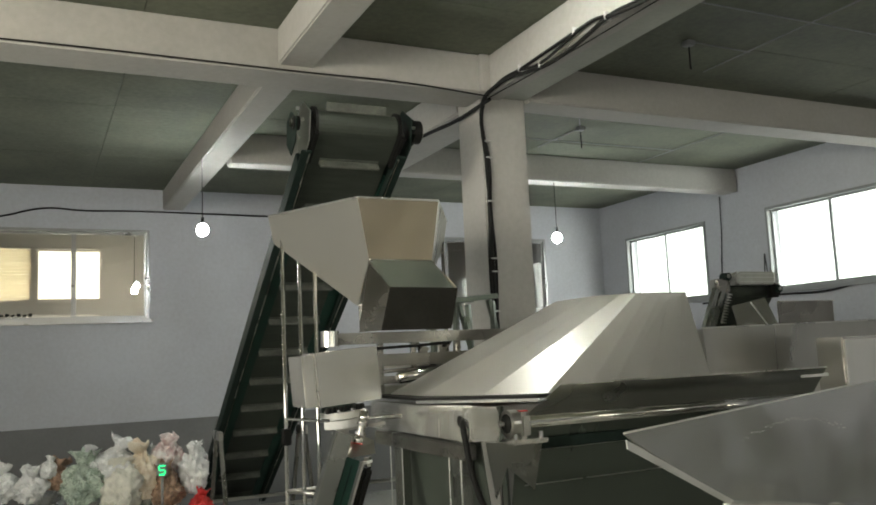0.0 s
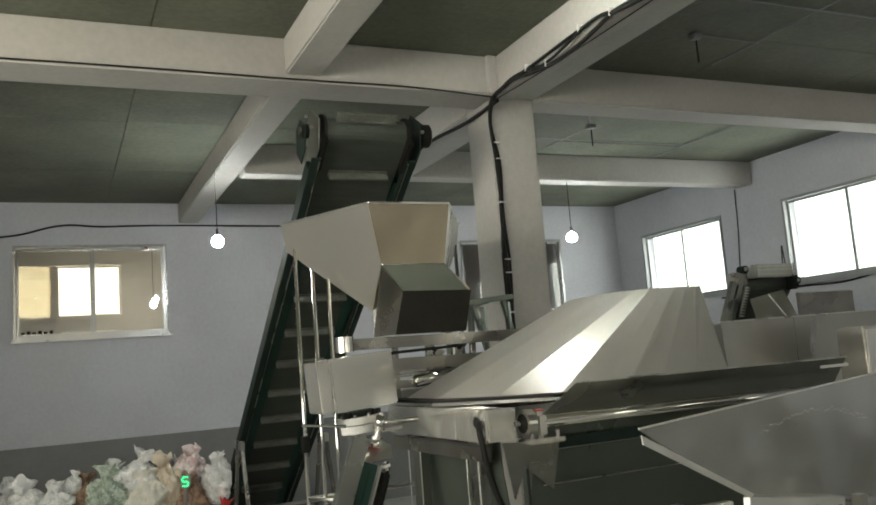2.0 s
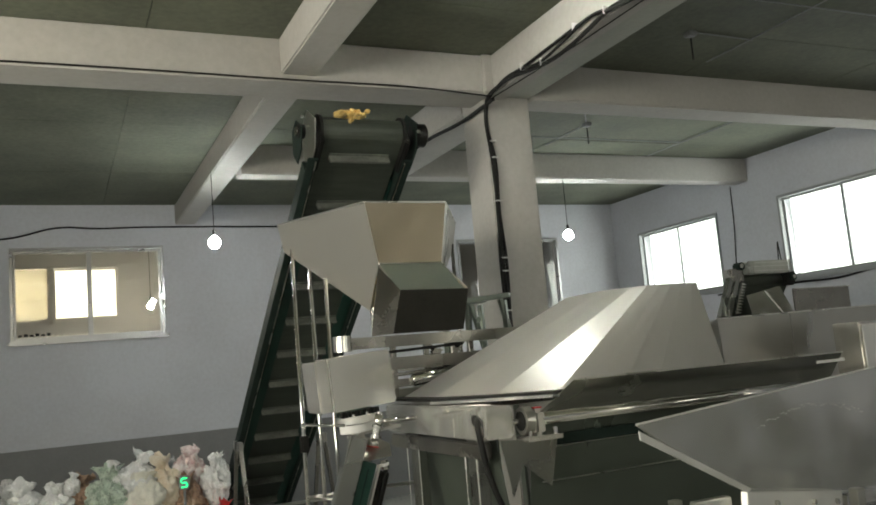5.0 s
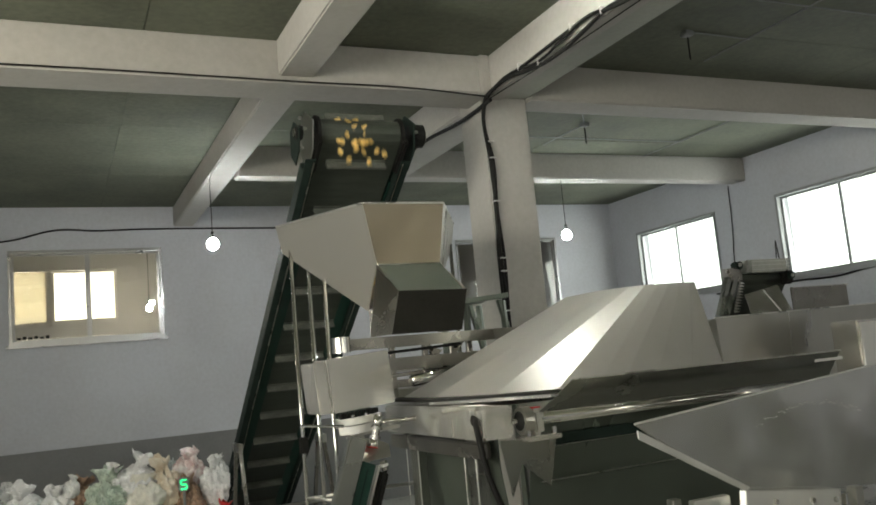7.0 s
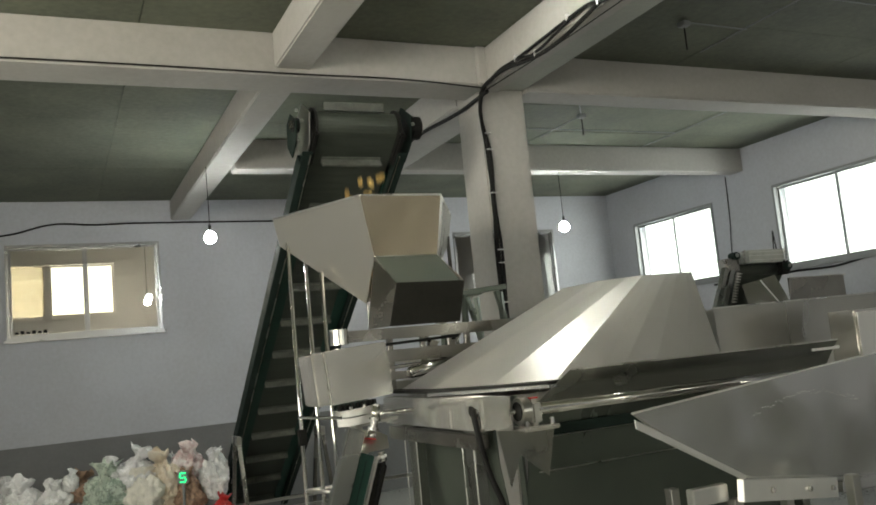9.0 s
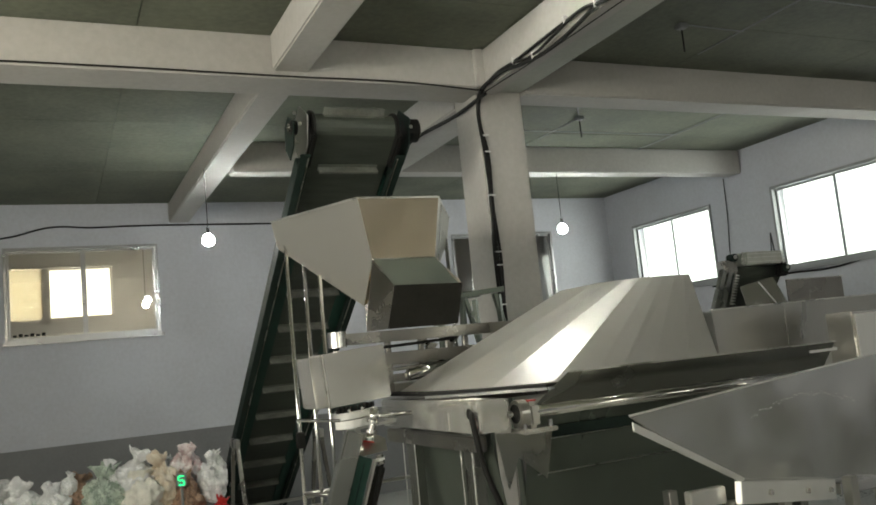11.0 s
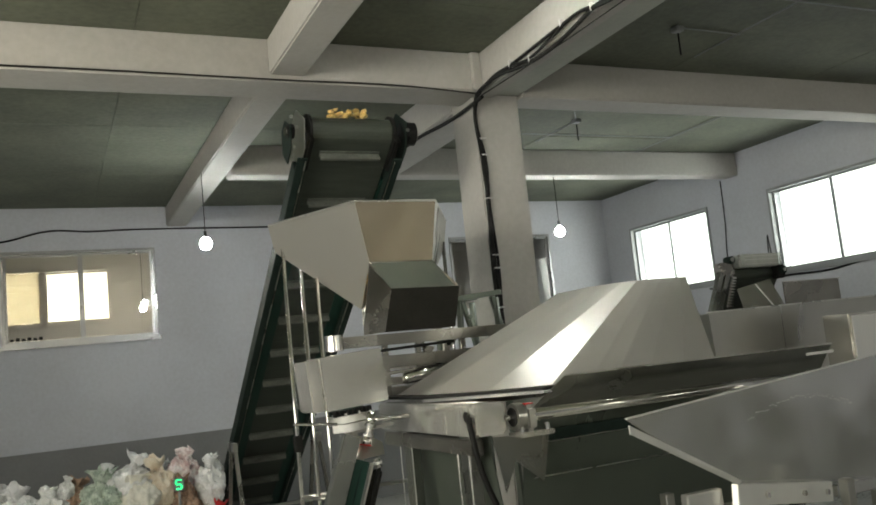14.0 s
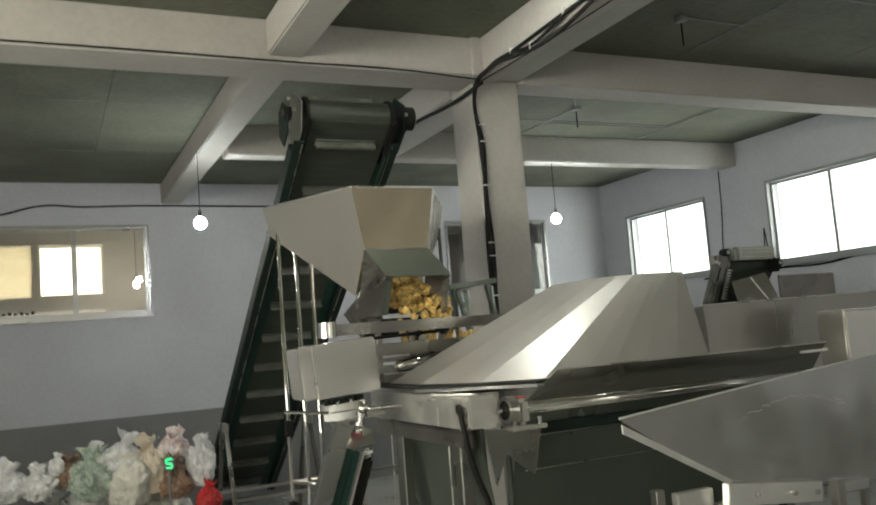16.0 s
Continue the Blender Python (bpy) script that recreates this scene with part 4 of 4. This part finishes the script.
def control_box():
    root = tagged(empty("control_box", pose(5.63, 4.60, 0)), "light stainless control cabinet beside the tank", "cabinet")
    part("body", box(0.0, 0, 0.75, 0.5, 0.25, 1.82, 0.008), STEEL, root)
    part("door", box(0.02, -0.012, 0.78, 0.48, -0.002, 1.80, 0.004), STEEL_HOOD, root, "brushed steel door")
    part("leg", box(0.02, 0.02, 0.0, 0.07, 0.07, 0.75, 0.003), STEEL_DULL, root)
    part("leg", box(0.43, 0.02, 0.0, 0.48, 0.07, 0.75, 0.003), STEEL_DULL, root)
    return root


control_box()


def small_feeder():
    root = tagged(empty("small_elevator", pose(5.93, 5.78, 2.38)), "small chain elevator head with a clear cover", "conveyor")
    cover = part("cover", box(-0.215, -0.10, -0.05, 0.235, 0.10, 0.068, 0.012), CLEARCOVER, root, "milky plastic cover")
    for z in (-0.028, 0.012, 0.045):
        part("rib", box(-0.20, -0.106, z, 0.22, -0.1005, z + 0.006, 0.001), WHITE, cover)
    for side, x in ((-1, -0.235), (1, 0.245)):
        for i in range(4):
            part("tooth", sheet([(x, -0.09, -0.05 + i * 0.03), (x + side * 0.035, -0.09, -0.035 + i * 0.03), (x, -0.09, -0.020 + i * 0.03)], 0.012), STEEL_DULL, root, "pale chain link")
    part("drum", rod((-0.25, 0.06, -0.10), (0.33, 0.06, -0.10), 0.062, 20), BELT, root, "dark belt drum", True)
    part("belt", sheet([(-0.25, 0.02, -0.12), (0.33, 0.02, -0.10), (0.33, 0.62, -0.90), (-0.25, 0.62, -0.90)], 0.03), BELT, root)
    part("bearing_block", box(0.235, -0.06, -0.165, 0.345, 0.08, -0.02, 0.02), BLACK, root, "black bearing block")
    hub = part("bearing", rod((0.29, -0.06, -0.09), (0.29, -0.09, -0.09), 0.035, 16), RAIL, root)
    part("cap", rod((0.29, -0.09, -0.09), (0.29, -0.097, -0.09), 0.016, 12), STEEL_DULL, hub)
    part("bracket", box(-0.43, -0.05, -0.115, -0.27, 0.06, 0.005, 0.012), STEEL_BAR, root, "dull steel motor bracket")
    part("sprocket", rod((-0.30, -0.06, 0.025), (-0.30, 0.02, 0.025), 0.036, 14), RAIL, root)
    part("sprocket_hub", rod((-0.30, -0.066, 0.03), (-0.30, -0.06, 0.03), 0.020, 12), STEEL_DULL, root)
    for dx in (0.0, 0.075):
        part("side_bar", strut((-0.42 + dx, -0.02, -0.08), (-0.63 + dx, -0.02, -0.52), 0.05, 0.05), FLANGE, root, "dark sloping side bar")
    part("side_gap", strut((-0.385, 0.03, -0.08), (-0.595, 0.03, -0.52), 0.04, 0.02), STEEL_DULL, root)
    for i in range(11):
        k = i / 10
        part("link", sheet([(-0.325 - 0.10 * k, -0.05, -0.122 - 0.25 * k), (-0.265 - 0.10 * k, -0.05, -0.142 - 0.25 * k), (-0.320 - 0.10 * k, -0.05, -0.145 - 0.25 * k)], 0.02), STEEL_EDGE, root, "pale chain link")
    for y in (0.0, 0.05):
        part("wire", rod((0.262, y, -0.02), (0.235 + y, y, 0.25), 0.006, 8), BLACK, root)
    return root


small_feeder()


def feeder_chute():
    root = tagged(empty("feeder_chute", pose(5.38, 5.42, 1.93)), "stainless chute plate under the small elevator", "chute")
    part("plate", sheet([(0.02, 0.0, -0.02), (0.50, 0.0, 0.0), (0.52, 0.16, 0.27), (0.12, 0.16, 0.20)], 0.005), STEEL, root)
    part("wing", sheet([(0.50, 0.0, -0.72), (0.50, 0.0, 0.0), (0.52, 0.16, 0.27), (0.52, 0.16, -0.72)], 0.005), STEEL_DULL, root)
    part("wire", rod((0.17, -0.01, 0.22), (0.34, -0.02, 0.02), 0.006, 8), WHITE, root, "white thin tube")
    return root


feeder_chute()


# ---- foreground pan ----
def pan():
    root = tagged(empty("feed_pan", pose(0, 0, 0)), "wide flared stainless feed pan with a rolled edge", "pan")
    A, B = Vector((1.717, 2.30, 1.534)), Vector((3.736, 2.877, 1.603))
    D = Vector((2.368, 2.55, 1.209))
    C = Vector((3.981, 3.07, 0.942))
    part("near_panel", sheet([A, B, C, D], 0.005), STEEL_PAN, root, "dark brushed near panel")
    part("rim", strut(A, B, 0.008, 0.008), FOLD, root, "bright folded rim")
    E1, F = Vector((2.30, 2.95, 1.39)), Vector((2.62, 2.92, 1.17))
    lo = Vector((0.004, -0.007, 0))
    part("edge_fold", sheet([A + lo + Vector((0, 0, -0.020)), D + lo + Vector((0.03, 0, 0.004)), D + lo + Vector((0.006, 0, -0.008)), A + lo + Vector((0.002, 0, -0.050))], 0.006), FOLD, root, "pale slanting edge, its sheen in the colour")
    nrm = (B - A).cross(D - A).normalized()
    nrm = nrm if nrm.y < 0 else -nrm
    bm = bmesh.new()
    rs = random.Random(4)
    for i in range(44):
        k = i / 43
        p = Vector((2.469 + 0.90 * k, 2.536 + 0.275 * k, 1.440 + 0.075 * math.sin(math.pi * k * 0.9) - 0.065 * k)) + Vector((0, 0, rs.uniform(-0.010, 0.010)))
        p -= nrm * ((p - A).dot(nrm) - 0.0035)
        e = (B - A).normalized() * rs.uniform(0.002, 0.007)
        strut(p - e, p + e, 0.0022, 0.0016, bm, 0)
    tagged(part("scratch", bm, FOLD, root), "dotted pale arc of scratches", kind="stuff")
    part("left_panel", sheet([A, D, F, E1], 0.005), STEEL, root)
    part("far_panel", sheet([E1, F, Vector((3.60, 3.12, 1.06)), Vector((3.66, 3.10, 1.42))], 0.005), STEEL_DULL, root)
    part("right_panel", sheet([B, Vector((3.66, 3.10, 1.42)), Vector((3.60, 3.12, 1.06)), C], 0.005), STEEL, root)
    part("corner_fold", strut(B, C, 0.014, 0.014), STEEL_SHINY, root)
    part("bottom_panel", sheet([D, C, Vector((3.60, 3.12, 1.06)), F], 0.005), STEEL_DULL, root)
    u = (B - A).normalized()
    v = (C - D).normalized()
    w = Vector((0, -0.012, -0.046))
    rail = part("frame_rail", strut(D + w - v * 0.02, D + w + v * 0.80, 0.03, 0.085), FOLD, root, "bright frame rail")
    for k in (0.30, 0.62, 0.84):
        p = D + w + v * (k - 0.1) + Vector((0, -0.016, 0))
        part("bolt", rod(p, p + Vector((0.003, -0.012, 0)), 0.012, 8), STEEL, rail)
    part("end_rail", strut(D + w + v * 0.83, D + w + v * 1.3 + Vector((0, 0, 0.03)), 0.05, 0.05), STEEL_SHINY, root)
    part("cross_rail", box(2.16, 2.58, 1.125, 2.335, 2.62, 1.19, 0.004), STEEL_EDGE, root)
    for x, y in ((2.36, 2.58), (3.0, 2.58), (2.36, 2.95), (3.0, 2.95)):
        leg = part("leg", strut((x, y, 0), (x, y, 1.13), 0.045, 0.045), STEEL_DULL, root)
        part("foot", rod((x, y, 0), (x, y, 0.03), 0.045), BLACK, leg)
    return root


pan()


# ---- cables ----
down = [(5.545, 3.25), (5.545, 2.9), (5.545, 2.5), (5.545, 2.0), (5.545, 1.2), (5.545, 0.2)]
STRANDS = (([(1.0, 3.80), (2.6, 3.75), (3.61, 3.757), (3.90, 3.792), (4.05, 3.822), (4.25, 3.822), (4.60, 3.812), (4.93, 3.802), (5.26, 3.80), (5.50, 3.70)], 0.0, 0.012, 3.085),
           ([(1.0, 3.81), (2.6, 3.765), (3.61, 3.765), (3.90, 3.785), (4.11, 3.752), (4.30, 3.726), (4.61, 3.719), (4.79, 3.741), (5.26, 3.785), (5.50, 3.70)], 0.022, 0.015, 3.10),
           ([(1.0, 3.79), (2.6, 3.74), (3.61, 3.745), (3.90, 3.78), (4.05, 3.815), (4.22, 3.808), (4.36, 3.785), (4.71, 3.752), (4.93, 3.79), (5.26, 3.79), (5.50, 3.71)], 0.045, 0.011, 3.115))
for i, (run, dx, r, cx) in enumerate(STRANDS):
    pts = [(3.06 - 0.006 * i, y, z) for y, z in run] + [(cx + 0.012 * math.sin(k * 2.1 + i * 1.7) * (k > 0), y, z) for k, (y, z) in enumerate(down)]
    cable("power_cable", pts, r, "thick black cable strapped along the beam and down the column")
cable("thin_cable", [(3.16, 1.0, 3.768), (3.155, 3.6, 3.768), (3.15, 4.6, 3.768), (3.11, 5.5, 3.766)], 0.004, "thin grey wire under the beam")
cable("power_cable", [(3.06, 5.40, 3.72), (3.05, 5.9, 3.70), (3.05, 6.6, 3.74), (3.05, 7.6, 3.73), (3.05, 8.4, 3.74), (3.05, 11.0, 3.72)], 0.016, "black cable running on along the beam")
cable("thin_cable", [(-3.1, 5.42, 3.80), (-1.2, 5.42, 3.785), (0.4, 5.42, 3.79), (1.6, 5.415, 3.782), (2.4, 5.42, 3.785), (3.05, 5.39, 3.74)], 0.006, "thin black cable along the beam edge")
cable("wall_cable", [(-3.1, 11.09, 3.72), (-0.9, 11.09, 3.64), (-0.45, 11.09, 3.67), (0.07, 11.09, 3.79), (0.5, 11.09, 3.775), (0.98, 11.09, 3.785), (2.8, 11.09, 3.775), (5.0, 11.09, 3.76)], 0.011, "black cable sagging along the back wall")
cable("wall_cable", [(8.28, 8.9, 2.36), (8.28, 7.56, 2.375), (8.28, 6.9, 2.36), (8.28, 6.4, 2.41), (8.28, 5.2, 2.40), (8.28, 2.0, 2.42)], 0.012, "black cable under the bright windows")
cable("drop_cable", [(8.285, 8.44, 3.77), (8.285, 8.46, 3.2), (8.285, 8.50, 2.8), (8.285, 8.5, 2.3)], 0.006, "thin dark cable down the wall")
cable("drop_cable", [(1.65, 3.30, 1.535), (1.608, 3.24, 1.52), (1.610, 3.22, 1.43), (1.626, 3.22, 1.338), (1.654, 3.22, 1.242), (1.69, 3.22, 1.15), (1.80, 3.2, 0.6)], 0.013, "black cable hanging from the end beam")
for z in (3.43, 3.30, 2.96, 2.52, 2.42, 2.12):
    ob = part("cable_clip", box(3.080, 5.525, z, 3.128, 5.572, z + 0.010, 0.002), WHITE)
    tagged(ob, "white cable tie on the column cables", "cable tie", "cable ties")
for y, z in ((3.92, 3.77), (4.25, 3.80), (4.66, 3.72), (4.92, 3.78)):
    ob = part("cable_clip", box(3.036, y, z, 3.084, y + 0.012, z + 0.05, 0.002), WHITE)
    tagged(ob, "white cable tie on the beam cables", "cable tie", "cable ties")


def conduit(p, q, label="thin steel conduit on the ceiling"):
    return tagged(part("conduit", rod(p, q, 0.006, 8), GREYDOOR), label, "conduit", "ceiling conduits")


conduit((5.0, 6.93, 4.062), (5.0, 7.75, 4.062))
conduit((4.95, 2.5, 4.062), (4.98, 5.15, 4.062))
conduit((4.35, 4.64, 4.062), (5.0, 4.66, 4.062))
conduit((6.66, 6.2, 4.062), (6.66, 8.1, 4.062))
conduit((4.2, 7.45, 4.062), (6.66, 7.45, 4.062))
conduit((4.99, 6.93, 4.062), (4.45, 6.20, 4.062))
conduit((3.55, 4.05, 4.062), (7.6, 4.05, 4.062))


def junction(x, y):
    root = tagged(empty("ceiling_outlet", pose(x, y, 4.07)), "small ceiling outlet with a loose wire", "outlet", "ceiling outlets")
    part("box", box(-0.04, -0.04, -0.04, 0.04, 0.04, 0.0, 0.008), GREYDOOR, root)
    part("wire", rod((0, 0, -0.22), (0, 0, -0.05), 0.006, 8), BLACK, root)
    return root


junction(4.99, 6.93)
junction(4.37, 4.65)


# ---- heap of bags ----
def bag(x, y, z, r, tall, mat, label, tie=True, seed=0):
    rnd = random.Random(seed)
    root = tagged(empty("plastic_bag", pose(x, y, z, rnd.uniform(-14, 14), rnd.uniform(-14, 14), rnd.uniform(0, 360))), label, "bag", "heap of bags")
    bm = bmesh.new()
    bmesh.ops.create_icosphere(bm, subdivisions=5, radius=1.0)
    off = Vector((seed * 1.7, seed * 0.9, seed * 2.3))
    for v in bm.verts:
        p = v.co.copy()
        k = 1.10 + 0.32 * noise.noise(p * 1.4 + off) - 0.42 * abs(noise.noise(p * 2.3 + off)) - 0.24 * abs(noise.noise(p * 5 + off)) - 0.04 * abs(noise.noise(p * 13 + off))
        taper = 1.0 - 0.45 * max(0, p.z) ** 2
        v.co = Vector((p.x * r * k * taper, p.y * r * k * taper, max(-0.75, p.z * k) * r * tall))
    part("film", bm, mat, root, "", True)
    if tie:
        bm = bmesh.new()
        top = r * tall * 0.92
        n = 11
        ring0, ring1 = [], []
        for i in range(n):
            a = 2 * math.pi * i / n
            k = rnd.uniform(0.7, 1.5)
            ring0.append(bm.verts.new((0.22 * r * math.cos(a), 0.22 * r * math.sin(a), top - 0.03)))
            ring1.append(bm.verts.new((0.5 * r * k * math.cos(a), 0.5 * r * k * math.sin(a), top + r * rnd.uniform(0.25, 0.7))))
        for i in range(n):
            bm.faces.new((ring0[i], ring0[(i + 1) % n], ring1[(i + 1) % n], ring1[i]))
        bmesh.ops.subdivide_edges(bm, edges=bm.edges[:], cuts=2, use_grid_fill=True)
        for v in bm.verts:
            v.co += noise.noise_vector(v.co * 14 + off) * r * 0.16
        bmesh.ops.solidify(bm, geom=bm.faces[:], thickness=0.003)
        part("gathered_top", bm, mat, root, "crumpled open bag top", True)
    return root


LABELS = ["white crumpled plastic bag on the heap", "pale green filled plastic bag on the heap", "beige woven sack on the heap", "brown printed bag on the heap", "grey plastic bag on the heap", "white plastic bag with red print, gathered at its top", "beige sack with orange print on the heap"]
rb = random.Random(5)
seed = 1
for layer in range(4):
    for i in range(8):
        x = -0.95 + i * 0.32 + rb.uniform(-0.08, 0.08) + (0.14 if layer % 2 else 0)
        y = 8.75 + rb.uniform(-0.12, 0.12) + layer * 0.06
        z = 0.17 + layer * 0.22
        if z > 0.45 + 0.40 * max(0, min(1, (x + 0.2) / 1.2)) or x > 1.32:
            continue
        kind = rb.choice([0, 0, 4, 1, 0, 2, 0, 3, 4])
        bag(x, y, z, rb.uniform(0.19, 0.24), rb.uniform(0.9, 1.2), BAGS[kind], LABELS[kind], rb.random() < 0.5, seed)
        seed += 1
# the front of the heap: x, y, z, radius, height factor, kind
for x, y, z, r, tall, kind in ((-0.72, 8.45, 0.78, 0.22, 0.9, 0), (-0.40, 8.45, 0.80, 0.19, 0.8, 4), (-0.28, 8.40, 0.84, 0.17, 0.8, 0), (-0.04, 8.40, 0.82, 0.15, 0.9, 0), (0.17, 8.50, 0.86, 0.14, 0.9, 3),
                            (0.10, 8.40, 0.96, 0.075, 1.2, 0), (0.385, 8.40, 0.80, 0.20, 1.05, 1), (0.43, 8.42, 0.95, 0.10, 1.5, 0), (0.66, 8.50, 0.93, 0.20, 1.0, 0), (0.70, 8.34, 0.72, 0.19, 1.2, 2),
                            (0.89, 8.44, 0.82, 0.17, 1.5, 6), (1.13, 8.50, 0.98, 0.145, 1.1, 5), (1.10, 8.36, 0.70, 0.15, 1.2, 3), (1.35, 8.42, 0.80, 0.14, 1.6, 0), (1.41, 8.50, 0.94, 0.085, 1.4, 0), (-1.1, 8.5, 0.66, 0.22, 0.9, 4)):
    bag(x, y, z, r, tall, BAGS[kind], LABELS[kind], True, seed)
    seed += 1
bag(1.38, 8.22, 0.52, 0.12, 1.1, RED, "red plastic bag beside the elevator", True, 83)


def scale_display():
    root = tagged(empty("scale_display", pose(1.035, 8.16, 0.894, 0, 0, -8)), "small display with glowing green bars among the bags", "display")
    part("case", box(-0.048, 0, -0.060, 0.048, 0.05, 0.060, 0.012), GREYDOOR, root)
    for x0, z0, x1, z1 in ((-0.022, 0.034, 0.026, 0.044), (-0.030, 0.006, -0.020, 0.036), (-0.022, -0.005, 0.022, 0.005), (0.018, -0.036, 0.028, -0.006), (-0.026, -0.044, 0.022, -0.034)):
        part("green_bar", box(x0, -0.006, z0, x1, -0.001, z1, 0.001), LED, root, "glowing green bar")
    part("pole", rod((0, 0.03, -0.894), (0, 0.03, -0.055), 0.012, 12), GREYDOOR, root)
    return root


scale_display()

# ---- food pieces ----
chip_mesh = None
FALLS = []


def food(name="food_piece", label="yellow diced food piece falling into the hopper", group="falling food pieces"):
    global chip_mesh
    if chip_mesh is None:
        b = box(-0.021, -0.016, -0.010, 0.021, 0.016, 0.010, 0.003)
        ob = part(name, tint(b, 0.0015), CHIP)
        chip_mesh = ob.data
    else:
        ob = new(name, chip_mesh)
    return tagged(ob, label, "food", group)


rf = random.Random(11)
for k in range(8):
    start = 1.33 + 1.805 * k
    for i in range(30):
        FALLS.append((food(), start + rf.triangular(0.02, 0.22, 0.09), rf.gauss(0.0, 0.070) + (-0.06, 0.09, -0.04, 0.0, 0.02, -0.05, -0.02, 0.03)[k], rf.uniform(0, 360), i))
POUR = [(food("food_lump", label="yellow diced food piece pouring from the open gate", group="poured food pieces"), 15.35 + rf.uniform(0, 0.75), rf.uniform(-0.10, 0.17), rf.uniform(0, 0.12), rf.uniform(0, 360)) for i in range(280)]


bm = bmesh.new()
rh = random.Random(21)
for i in range(380):
    x, y = rh.uniform(1.80, 2.12), rh.uniform(4.52, 4.78)
    z = 2.02 + (y - 4.45) * 0.35 + rh.uniform(0.0, 0.09)
    m = pose(x, y, z, rh.uniform(0, 90), rh.uniform(0, 90), rh.uniform(0, 90))
    bmesh.ops.create_cube(bm, size=1, matrix=m @ Matrix.Diagonal((0.036, 0.028, 0.020, 1)))
heap = part("food_heap", bm, CHIP)
tagged(heap, "heap of yellow diced food inside the hopper", "food", kind="stuff")


# ---- what moves ----
def motions():
    head = HEAD
    for ob, s0 in CLEATS:
        rows = []
        t = 0.0
        while t < 16.001:
            rows.append((t, belt_at(s0 + 0.10 + SPEED * t)))
            t += 0.4
        walk(ob, rows)
    for ob, t0, dx, turn, i in FALLS:
        x = 1.955 + max(-0.17, min(0.19, dx))
        up = head @ Vector((0, -0.02, ROLL + 0.02 + 0.017 * (i % 5)))
        rows = []
        t = 0.0
        while t < t0 - 0.15:
            q = head @ Vector((0, -0.02 + SPEED * (t0 - 0.1 - t), ROLL + 0.02 + 0.017 * (i % 5)))
            rows.append((t, pose(x, q.y, q.z, 0, 0, turn)))
            t += 0.8
        rows.append((t0 - 0.1, pose(x, up.y, up.z, 0, 0, turn)))
        tip = (up.y - 0.13, up.z - 0.02)
        rows.append((t0, pose(x, tip[0], tip[1], 30, 10, turn)))
        for j in range(1, 5):
            dt = 0.1 * j
            rows.append((t0 + dt, pose(x + dx * 0.5 * dt, tip[0] - 0.12 * dt, tip[1] - 0.7 * dt - 4.9 * dt * dt, 30 + 60 * j, 10 + 25 * j, turn + 20 * j)))
        rest = pose(1.92 + dx * 0.6, 4.95 + 0.06 * (i % 3 - 1), 2.32 + 0.012 * (i % 5), 300, 110, turn + 80)
        rows.append((t0 + 0.55, rest))
        rows.append((16.0, rest))
        walk(ob, [(t, m) for t, m in rows])
    for ob, t0, dx, up, turn in POUR:
        # waits in the mouth, slides over its lip, falls onto the tray and spreads
        x, z0 = 1.935 + dx, 2.03 + up
        land = 1.80 + 0.06 * (turn / 360)
        stay = pose(x, 4.56, z0, 0, 0, turn)
        rows = [(0.0, stay), (t0, stay)]
        for j in range(1, 7):
            dt = 0.08 * j
            if t0 + dt > 15.98:
                break
            z = max(land, z0 - 0.35 * dt - 5.0 * max(0.0, dt - 0.08) ** 2)
            rows.append((t0 + dt, pose(x + (0.12 + dx * 0.8) * dt / 0.48, 4.56 - min(0.13, 0.75 * dt), z, 35 * j, 20 * j, turn + 15 * j)))
        rows.append((16.0, rows[-1][1]))
        walk(ob, rows)
    g = GATE_AT
    angle = [(0.0, 0), (15.0, 0), (15.15, 3), (15.25, 10), (15.35, 22), (15.45, 37), (15.55, 52), (15.65, 62), (15.8, 66), (16.0, 66)]
    walk(gate_ob, [(t, pose(g.x, g.y, g.z, a)) for t, a in angle])


motions()
